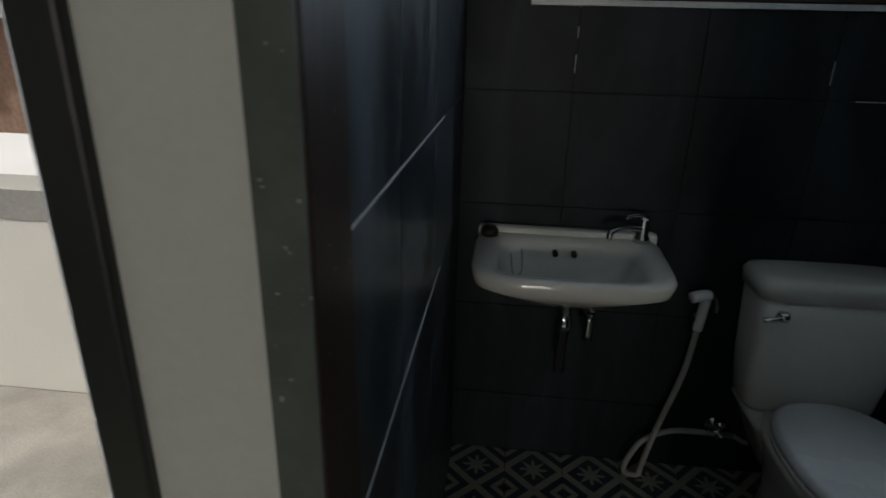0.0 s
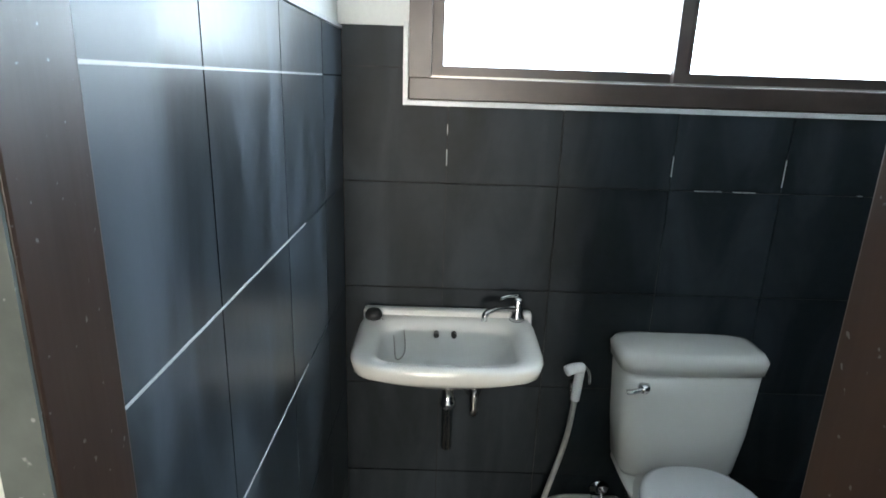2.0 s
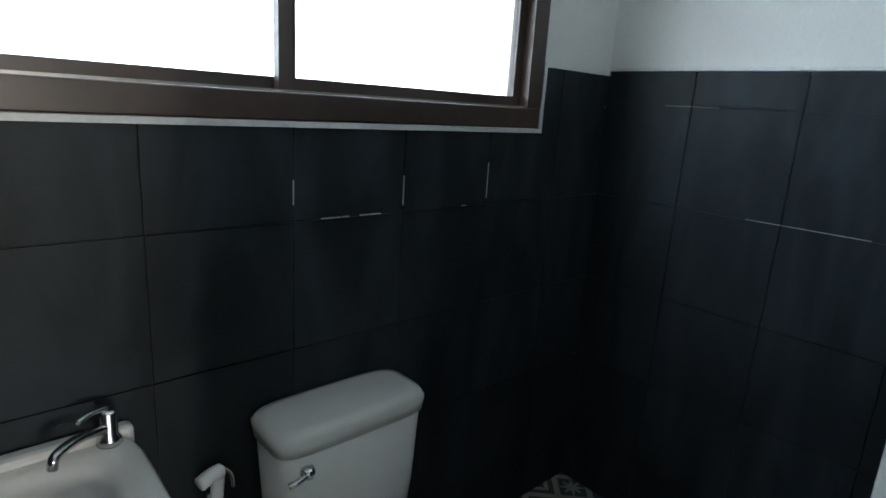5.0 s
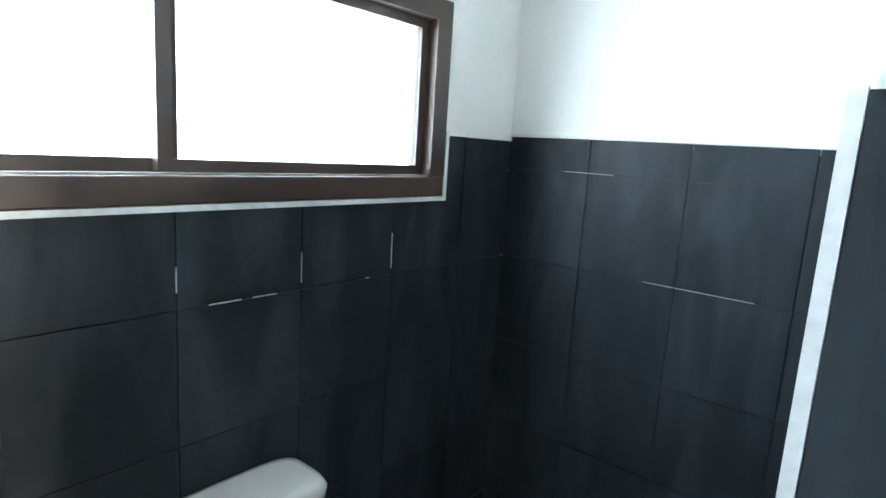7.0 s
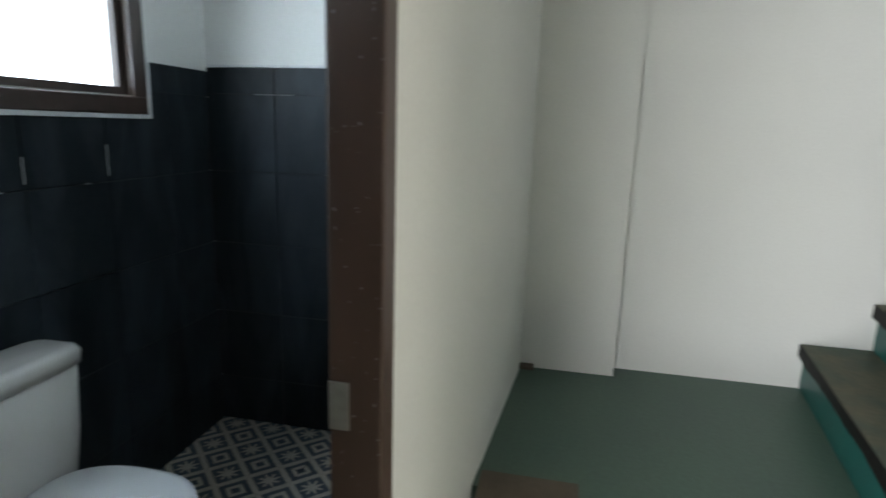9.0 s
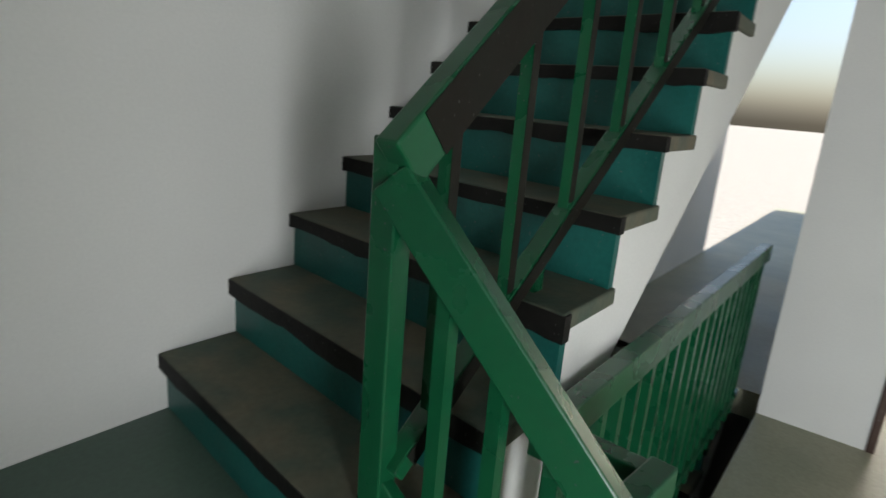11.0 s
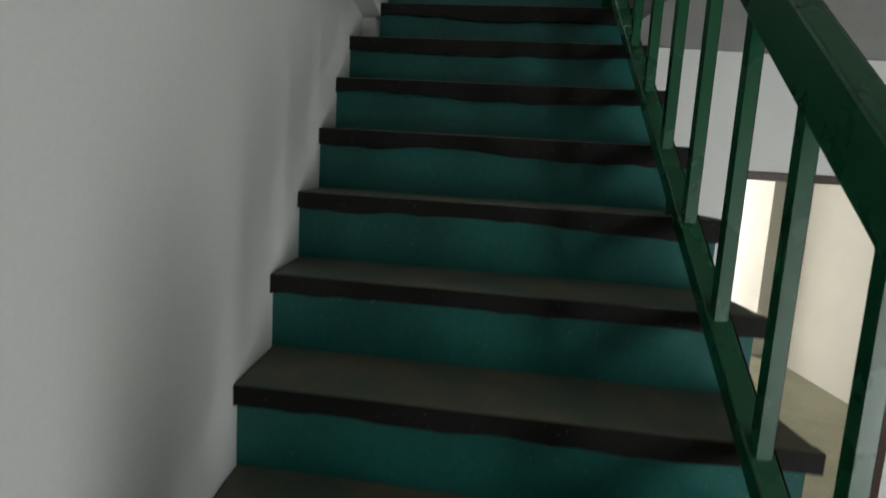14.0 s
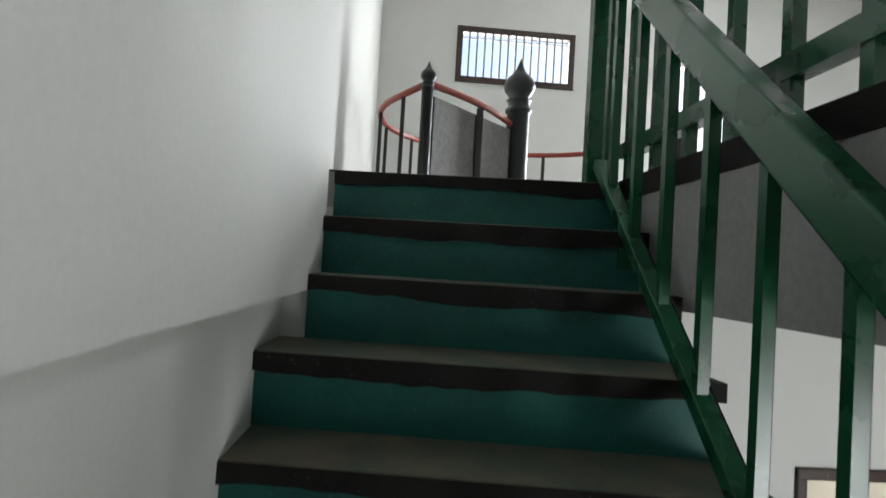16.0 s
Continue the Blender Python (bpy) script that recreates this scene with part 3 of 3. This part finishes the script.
# ---- upper window with bars ----
w2 = tagged(new("window_2"), "small high window with brown frame and thin steel bars", "window", kind="structure")
for n_, b_ in (("head", (U0, U1, YU - 0.08, YU + 0.02, V1 - 0.06, V1)), ("window_sill", (U0, U1, YU - 0.08, YU + 0.02, V0, V0 + 0.06)),
               ("side_frame", (U0, U0 + 0.06, YU - 0.08, YU + 0.02, V0 + 0.06, V1 - 0.06)), ("side_frame", (U1 - 0.06, U1, YU - 0.08, YU + 0.02, V0 + 0.06, V1 - 0.06))):
    part(n_, B(*b_), FRAME, w2)
for k in range(13):
    x = U0 + 0.13 + k * (U1 - U0 - 0.26) / 12
    part("bar", B(x - 0.009, x + 0.009, YU - 0.012, YU + 0.004, V0 + 0.06, V1 - 0.06), GREYP, w2)
part("cross_bar", B(U0 + 0.06, U1 - 0.06, YU - 0.008, YU, V1 - 0.12, V1 - 0.11), STEEL, w2)

# ---- spiral stair guard on the upper floor ----
sp = thing("spiral_stair_guard", "black iron spiral stair guard with red handrail", "railing")
CX, CY, CR = -1.15, -4.62, 1.0


def finial(bm, x, y, r, z0, z1):
    prof = [(r * 1.06, z0), (r, z0 + 0.02), (r, z1 - r * 5.0), (r * 1.18, z1 - r * 4.9), (r * 1.18, z1 - r * 4.6), (r * 0.98, z1 - r * 4.5), (r * 0.98, z1 - r * 3.9), (r * 1.12, z1 - r * 3.8), (r * 0.85, z1 - r * 3.6),
            (r * 1.3, z1 - r * 3.0), (r * 1.42, z1 - r * 2.5), (r * 1.2, z1 - r * 1.9), (r * 0.7, z1 - r * 1.4), (r * 0.45, z1 - r * 1.1), (r * 0.25, z1 - r * 0.6), (0.002, z1)]
    return lathe(bm, x, y, prof)


part("newel", finial(bmesh.new(), CX + 0.05, CY, 0.078, UPPER, 3.662), BLACKM, sp, "black turned newel with onion finial", True)
SX, SY = -0.445, -3.92
part("slim_post", finial(bmesh.new(), SX, SY, 0.033, UPPER, 3.345), BLACKM, sp, "slim black post with pointed finial", True)
ZR = 3.19
a0 = math.atan2(SY - CY, SX - CX)
arc = [(CX + CR * math.cos(a0 - t), CY + CR * math.sin(a0 - t), ZR) for t in [radians(12 * k) for k in range(24)]]
part("ring_handrail", tube(bmesh.new(), [(SX, SY, ZR + 0.03)] + arc[1:], 0.021), REDR, sp, "red painted ring handrail", True)
part("entry_handrail", tube(bmesh.new(), [(SX, SY, ZR + 0.03), (SX - 0.35, SY - 0.32, ZR + 0.02), (CX + 0.1, CY + 0.03, ZR + 0.0)], 0.021), REDR, sp, "red painted handrail", True)
for k in range(1, 24, 2):
    part("baluster", B(arc[k][0] - 0.012, arc[k][0] + 0.012, arc[k][1] - 0.012, arc[k][1] + 0.012, UPPER, ZR), BLACKM, sp)
part("mid_post", B(-0.81, -0.77, -4.28, -4.24, UPPER, ZR), BLACKM, sp)
part("sheet", prism(bmesh.new(), [(SX - 0.03, SY - 0.03), (SX - 0.045, SY - 0.015), (CX + 0.1, CY + 0.04), (CX + 0.11, CY + 0.02)], UPPER, ZR - 0.04, "z"), GRATE, sp, "grey perforated metal sheet")

# ---- bathroom fixtures ----
wb = thing("wash_basin", "white ceramic wall basin hung on dark tiles", "wash basin")
bx, by, bz = -2.058, 2.492, 0.362
rings = [ring(bx, by + 0.03, bz - 0.135, 0.07, 0.07, 2.4), ring(bx, by + 0.025, bz - 0.115, 0.17, 0.13, 2.6), ring(bx, by + 0.01, bz - 0.08, 0.24, 0.165, 3.2, 40, 0.0), ring(bx, by, bz - 0.045, 0.272, 0.188, 4.5, 40, 0.04),
         ring(bx, by, bz - 0.01, 0.277, 0.19, 5.0, 40, 0.06), ring(bx, by, bz, 0.269, 0.182, 5.0, 40, 0.06), ring(bx, by - 0.02, bz - 0.004, 0.212, 0.132, 5.0, 40, 0.06), ring(bx, by - 0.022, bz - 0.03, 0.2, 0.12, 4.5, 40, 0.03),
         ring(bx, by - 0.02, bz - 0.09, 0.17, 0.095, 4), ring(bx, by - 0.01, bz - 0.12, 0.1, 0.06, 3), ring(bx, by, bz - 0.124, 0.03, 0.03, 2)]
bowl = part("bowl", loft(bmesh.new(), rings), CERAMIC, wb, "", True)
part("back_ledge", B(bx - 0.272, bx + 0.277, YW - 0.045, YW - 0.002, bz - 0.03, bz + 0.026), CERAMIC, wb, "", False, 0.012)
for dx in (-0.028, 0.028):
    part("overflow_hole", loft(bmesh.new(), [[(bx - 0.005 + dx + 0.009 * math.cos(a * 0.524), by + 0.098 - e, bz - 0.03 + 0.009 * math.sin(a * 0.524)) for a in range(12)] for e in (0.0, 0.02)]), RUBBER, wb)
part("plug", lathe(bmesh.new(), bx - 0.235, by + 0.125, [(0.026, bz + 0.004), (0.028, bz + 0.02), (0.02, bz + 0.032), (0.006, bz + 0.034)]), RUBBER, wb, "black rubber plug", True)
part("plug_chain", tube(bmesh.new(), [(bx - 0.21, by + 0.115, bz + 0.01), (bx - 0.17, by + 0.085, bz - 0.03), (bx - 0.155, by + 0.03, bz - 0.09), (bx - 0.13, by + 0.06, bz - 0.08), (bx - 0.135, by + 0.092, bz - 0.02)], 0.0022, 6), STEEL, wb, "thin steel plug chain", True)
tap = part("tap", lathe(bmesh.new(), bx + 0.225, by + 0.14, [(0.026, bz + 0.005), (0.024, bz + 0.02), (0.018, bz + 0.03), (0.019, bz + 0.075), (0.014, bz + 0.085)]), CHROME, wb, "small chrome pillar tap", True)
part("spout", tube(bmesh.new(), [(bx + 0.222, by + 0.135, bz + 0.045), (bx + 0.16, by + 0.09, bz + 0.062), (bx + 0.12, by + 0.06, bz + 0.058), (bx + 0.112, by + 0.055, bz + 0.035)], 0.010), CHROME, tap, "", True)
part("lever", tube(bmesh.new(), [(bx + 0.225, by + 0.14, bz + 0.088), (bx + 0.19, by + 0.12, bz + 0.094), (bx + 0.165, by + 0.105, bz + 0.09)], 0.007), CHROME, tap, "", True)
part("drain_pipe", lathe(bmesh.new(), bx + 0.01, by + 0.06, [(0.038, bz - 0.13), (0.036, bz - 0.18), (0.02, bz - 0.19), (0.02, bz - 0.24), (0.026, bz - 0.245), (0.026, bz - 0.265), (0.018, bz - 0.27), (0.018, bz - 0.42)]), CHROME, wb, "chrome drain pipe", True)
bv = thing("basin_valve", "chrome angle valve on the dark tiled wall", "valve")
part("rosette", loft(bmesh.new(), [[(bx + 0.10 + r * math.cos(a * 0.3927), y, 0.085 + r * math.sin(a * 0.3927)) for a in range(17)] for r, y in ((0.032, YW), (0.03, YW - 0.008), (0.012, YW - 0.012), (0.012, YW - 0.05))]), CHROME, bv, "", True)
part("body", lathe(bmesh.new(), bx + 0.10, YW - 0.055, [(0.012, 0.115), (0.016, 0.085), (0.012, 0.055), (0.017, 0.045), (0.015, 0.02)]), CHROME, bv, "", True)

tl = thing("toilet", "white ceramic close-coupled toilet with closed seat", "toilet")
tx = -1.292
ty0 = 2.577
part("tank", loft(bmesh.new(), [ring(tx, ty0, -0.12, 0.175, 0.075, 5), ring(tx, ty0, -0.095, 0.19, 0.085, 5), ring(tx, ty0, 0.04, 0.205, 0.09, 6), ring(tx, ty0, 0.268, 0.218, 0.095, 6)]), CERAMIC, tl, "", True)
part("tank_lid", loft(bmesh.new(), [ring(tx, ty0, 0.265, 0.226, 0.10, 6), ring(tx, ty0, 0.305, 0.23, 0.104, 6), ring(tx, ty0, 0.322, 0.221, 0.096, 5), ring(tx, ty0, 0.328, 0.2, 0.075, 4)]), CERAMIC, tl, "", True)
fh = part("flush_lever", lathe(bmesh.new(), tx - 0.16, ty0 - 0.1, [(0.001, 0.205), (0.016, 0.21), (0.02, 0.222), (0.016, 0.234), (0.001, 0.238)], 16), CHROME, tl, "chrome flush lever", True)
part("arm", tube(bmesh.new(), [(tx - 0.16, ty0 - 0.105, 0.222), (tx - 0.19, ty0 - 0.115, 0.218), (tx - 0.215, ty0 - 0.112, 0.212)], 0.008), CHROME, fh, "", True)
SZ = BF + 0.40
part("bowl", loft(bmesh.new(), [ring(tx, 2.33, BF, 0.12, 0.24, 3), ring(tx, 2.33, BF + 0.12, 0.11, 0.22, 3), ring(tx, 2.3, BF + 0.26, 0.15, 0.25, 2.6), ring(tx, 2.28, SZ - 0.04, 0.185, 0.27, 2.5), ring(tx, 2.28, SZ - 0.012, 0.188, 0.275, 2.5)]), CERAMIC, tl, "", True)
part("back_shelf", loft(bmesh.new(), [ring(tx, 2.53, BF + 0.2, 0.12, 0.11, 4), ring(tx, 2.53, SZ - 0.06, 0.17, 0.13, 5), ring(tx, 2.55, SZ - 0.035, 0.185, 0.12, 6), ring(tx, 2.56, -0.118, 0.16, 0.09, 6)]), CERAMIC, tl, "", True)
part("seat", loft(bmesh.new(), [ring(tx, 2.245, SZ - 0.012, 0.186, 0.245, 2.5), ring(tx, 2.245, SZ + 0.008, 0.19, 0.25, 2.5)]), SEATP, tl, "", True)
part("seat_lid", loft(bmesh.new(), [ring(tx, 2.245, SZ + 0.01, 0.188, 0.248, 2.5), ring(tx, 2.245, SZ + 0.028, 0.186, 0.246, 2.5), ring(tx, 2.25, SZ + 0.038, 0.165, 0.225, 2.5)]), SEATP, tl, "white plastic seat lid", True)

bs = thing("bidet_sprayer", "white hand bidet sprayer with hose on wall holder", "bidet sprayer")
HX, HZ = -1.615, 0.178
part("holder", loft(bmesh.new(), [ring(HX, YW - 0.022, HZ - 0.10, 0.016, 0.02, 3, 16), ring(HX, YW - 0.022, HZ - 0.075, 0.022, 0.022, 3, 16), ring(HX, YW - 0.022, HZ - 0.045, 0.02, 0.022, 3, 16)]), CHROME, bs, "", True)
part("handle", tube(bmesh.new(), [(HX, YW - 0.04, HZ - 0.10), (HX + 0.004, YW - 0.045, HZ - 0.03), (HX + 0.006, YW - 0.05, HZ + 0.02)], 0.016), SEATP, bs, "", True)
part("spray_head", tube(bmesh.new(), [(HX + 0.012, YW - 0.05, HZ + 0.025), (HX - 0.015, YW - 0.06, HZ + 0.028), (HX - 0.045, YW - 0.07, HZ + 0.022)], 0.018), SEATP, bs, "", True)
part("trigger", tube(bmesh.new(), [(HX + 0.01, YW - 0.05, HZ + 0.04), (HX + 0.035, YW - 0.055, HZ + 0.01), (HX + 0.04, YW - 0.055, HZ - 0.03)], 0.005), CHROME, bs, "", True)
part("hose", tube(bmesh.new(), [(HX, YW - 0.04, HZ - 0.10), (HX - 0.02, YW - 0.05, -0.08), (HX - 0.08, YW - 0.07, -0.30), (HX - 0.11, YW - 0.08, -0.44), (HX - 0.12, YW - 0.085, BF + 0.012),
                                (HX - 0.165, YW - 0.085, BF + 0.02), (HX - 0.16, YW - 0.08, -0.42), (HX - 0.11, YW - 0.06, -0.35), (HX - 0.02, YW - 0.05, -0.31), (HX + 0.09, YW - 0.05, -0.305)], 0.0095), HOSE, bs, "", True)
tv = thing("toilet_valve", "chrome angle valve feeding toilet and bidet hose", "valve")
VX, VZ = -1.485, -0.305
part("rosette", loft(bmesh.new(), [[(VX + r * math.cos(a * 0.3927), y, VZ + r * math.sin(a * 0.3927)) for a in range(17)] for r, y in ((0.034, YW), (0.032, YW - 0.008), (0.014, YW - 0.012), (0.014, YW - 0.07))]), CHROME, tv, "", True)
part("body", tube(bmesh.new(), [(VX - 0.04, YW - 0.05, VZ), (VX, YW - 0.05, VZ), (VX + 0.045, YW - 0.05, VZ)], 0.014), CHROME, tv, "", True)
part("knob", lathe(bmesh.new(), VX, YW - 0.05, [(0.01, VZ), (0.01, VZ + 0.03), (0.02, VZ + 0.032), (0.02, VZ + 0.05)]), CHROME, tv, "", True)
part("supply_hose", tube(bmesh.new(), [(VX + 0.045, YW - 0.05, VZ), (VX + 0.1, YW - 0.06, VZ - 0.02), (VX + 0.09, YW - 0.07, VZ + 0.06), (tx - 0.15, ty0, -0.115)], 0.008), HOSE, tv, "", True)

# ---- balcony and distance ----
structure("floor_balcony", [(-9.0, XL - 0.17, YN + 0.07, 3.06, FLOOR - 0.15, FLOOR - 0.004)], CONC, "dusty grey concrete balcony floor with grit", "floor")
pp = tagged(new("balcony_parapet"), "white painted balcony parapet with grey coping band", "parapet", kind="structure")
part("wall", B(-9.0, XL - 0.17, 2.90, 3.03, FLOOR, 0.22), WHITE, pp)
part("band", B(-9.0, XL - 0.17, 2.895, 3.035, 0.22, 0.34), GREYP, pp, "grey painted coping band")
part("ledge", B(-9.0, XL - 0.17, 2.90, 3.7, 0.34, 0.40), WHITE, pp)
structure("ground", [(-900, 900, -900, 900, LOWER - 3.4, LOWER - 3.1)], CONC, "dry pale ground around the buildings", "ground")
house = thing("neighbour_house", "distant brown house with shuttered windows and pale roof", "house")
part("wall", B(-22, -10, 12, 18, LOWER - 3.1, 1.0), BRICKM, house)
part("roof", prism(bmesh.new(), [(11.5, 1.0), (18.5, 1.0), (15, 2.6)], -22.4, -9.6, "x"), CONC, house)
for k in range(5):
    w = part("window", B(-20.6 + 2.2 * k, -19.4 + 2.2 * k, 11.94, 12.0, -0.7, 0.5), WFRAME, house)
    for j in range(4):
        part("slat", B(-20.55 + 2.2 * k, -19.45 + 2.2 * k, 11.9, 11.94, -0.6 + 0.27 * j, -0.45 + 0.27 * j), BEAD, w)
tree = thing("bare_tree", "leafless tangle of dry pale branches beyond parapet", "tree")
rnd = random.Random(5)
part("trunk", tube(bmesh.new(), [(-7.0, 5.2, LOWER - 3.1), (-6.9, 5.1, -1.0), (-6.7, 5.0, 1.0)], 0.07), BARK, tree, "", True)
for k in range(34):
    z = rnd.uniform(0.2, 2.6)
    p = Vector((-6.75, 5.0, min(z, 1.0)))
    pts = [p]
    d = Vector((rnd.uniform(-1, 1), rnd.uniform(-1, 1), rnd.uniform(0.1, 1)))
    for j in range(4):
        p = p + d * 0.3
        d = (d + Vector((rnd.uniform(-0.6, 0.6), rnd.uniform(-0.6, 0.6), rnd.uniform(-0.4, 0.4))))
        pts.append(p)
    part("branch", tube(bmesh.new(), pts, rnd.uniform(0.008, 0.018), 5, 3), BARK, tree)

# ---- wall tiles ----
TW, JOINT = 0.348, 0.004
GX = -2.076                  # first upright joint under the window
LOW = [0.45, 0.10, -0.25, BF]


def tile_wall(name, label, lines, rows, place, mat=None):
    """Tiles between the given vertical lines; place(a0, a1, z0, z1, bm) adds one block of a tile."""
    w = tagged(new(name), label, "tiling", kind="structure")
    for z1, z0 in zip(rows, rows[1:]):
        for a0, a1 in zip(lines, lines[1:]):
            bm = bmesh.new()
            place(a0 + JOINT / 2, a1 - JOINT / 2, z0 + JOINT / 2, z1 - JOINT / 2, bm)
            if len(bm.verts):
                part("tile", bm, mat or TILE, w)
            else:
                bm.free()
    return w


def place_window(a0, a1, z0, z1, bm):
    y0, y1 = YW, YW + 0.011
    lim = WZ0 - 0.017
    if z1 <= lim or a1 <= WX0 - 0.017 or a0 >= WX1 + 0.017:
        box(bm, a0, a1, y0, y1, z0, z1)
        return
    if z0 < lim:
        box(bm, a0, a1, y0, y1, z0, lim)
    zz = max(z0, lim)
    if a0 < WX0 - 0.017:
        box(bm, a0, WX0 - 0.017, y0, y1, zz, z1)
    if a1 > WX1 + 0.017:
        box(bm, WX1 + 0.017, a1, y0, y1, zz, z1)


part("reveal_tile", B(-1.442, -1.4305, 1.337, YB - 0.0095, BF, 1.27), TILE, trim, "narrow charcoal tile strip")


def place_side(x0, x1):
    return lambda a0, a1, z0, z1, bm: box(bm, x0, x1, a0, a1, z0, z1)


def place_back(a0, a1, z0, z1, bm):
    box(bm, a0, a1, YB - 0.011, YB, z0, z1)


tile_wall("window_wall_tiling", "charcoal grey glazed wall tiles under the window", [XL] + [GX + TW * k for k in range(6)] + [XR], [1.252, 1.135, 0.796] + LOW, place_window)
tile_wall("west_wall_tiling", "charcoal grey wall tiles with dusty wipe marks", [1.40, 1.662, 2.025, 2.405, YW], [1.236, 1.107, 0.782, 0.44, 0.09, -0.26, BF], place_side(XL - 0.011, XL), DUSTY)
tile_wall("east_wall_tiling", "charcoal grey wall tiles with dry water stains", [YB, 1.645, 1.993, 2.343, YW], [1.27, 1.15, 0.797] + LOW, place_side(XR, XR + 0.011))
tile_wall("door_wall_tiling", "charcoal grey wall tiles beside the doorway", [-1.43, -1.05, -0.7, -0.35, XR], [1.27, 1.15, 0.797] + LOW, place_back)

# bits of white grout left in the joints
gm = tagged(new("grout_remains"), "short white grout remains in the dark tile joints", "grout", kind="structure")
for x, z0, z1 in ((GX, 0.85, 0.90), (GX, 0.945, 0.975), (GX + 2 * TW, 0.838, 0.90), (GX + 3 * TW, 0.815, 0.90), (GX + 4 * TW, 0.815, 0.93)):
    part("grout", B(x - 0.0011, x + 0.0011, YW - 0.001, YW + 0.004, z0, z1), BEAD, gm)
for x0, x1 in ((-1.30, -1.24), (-1.235, -1.215), (-1.18, -1.15), (-1.145, -1.11), (-0.79, -0.775)):
    part("grout", B(x0, x1, YW - 0.001, YW + 0.004, 0.7948, 0.7970), BEAD, gm)
for z, y0 in ((1.107, 2.40), (0.782, 2.17), (0.44, 2.15)):
    part("grout", B(XL - 0.004, XL + 0.001, 1.40, y0, z - 0.002, z + 0.002), BEAD, gm)
for z, y0, y1 in ((0.797, 1.75, 2.10), (1.15, 2.25, 2.44)):
    part("grout", B(XR - 0.001, XR + 0.004, y0, y1, z - 0.001, z + 0.001), GREYP, gm)

# ---- patterned floor tiles ----
TS = 0.2
ft = tagged(new("patterned_floor"), "patterned navy and cream cement look floor tiles", "floor", kind="structure")
bm = box(bmesh.new(), -TS / 2 + 0.0015, TS / 2 - 0.0015, -TS / 2 + 0.0015, TS / 2 - 0.0015, -0.01, 0.0)
first = part("tile", bm, FTILE, ft)
mesh = first.data
spots = [(XL + 0.1 + TS * i, YW - 0.1 - TS * j) for i in range(12) for j in range(7)]
first.location = (*spots[0], BF)
for x, y in spots[1:]:
    if x > XR - 0.02 or (y < YB and x > -1.47) or y < YN + 0.1:
        continue
    t = new("tile", mesh)
    t.parent = ft
    t.location = (x, y, BF)
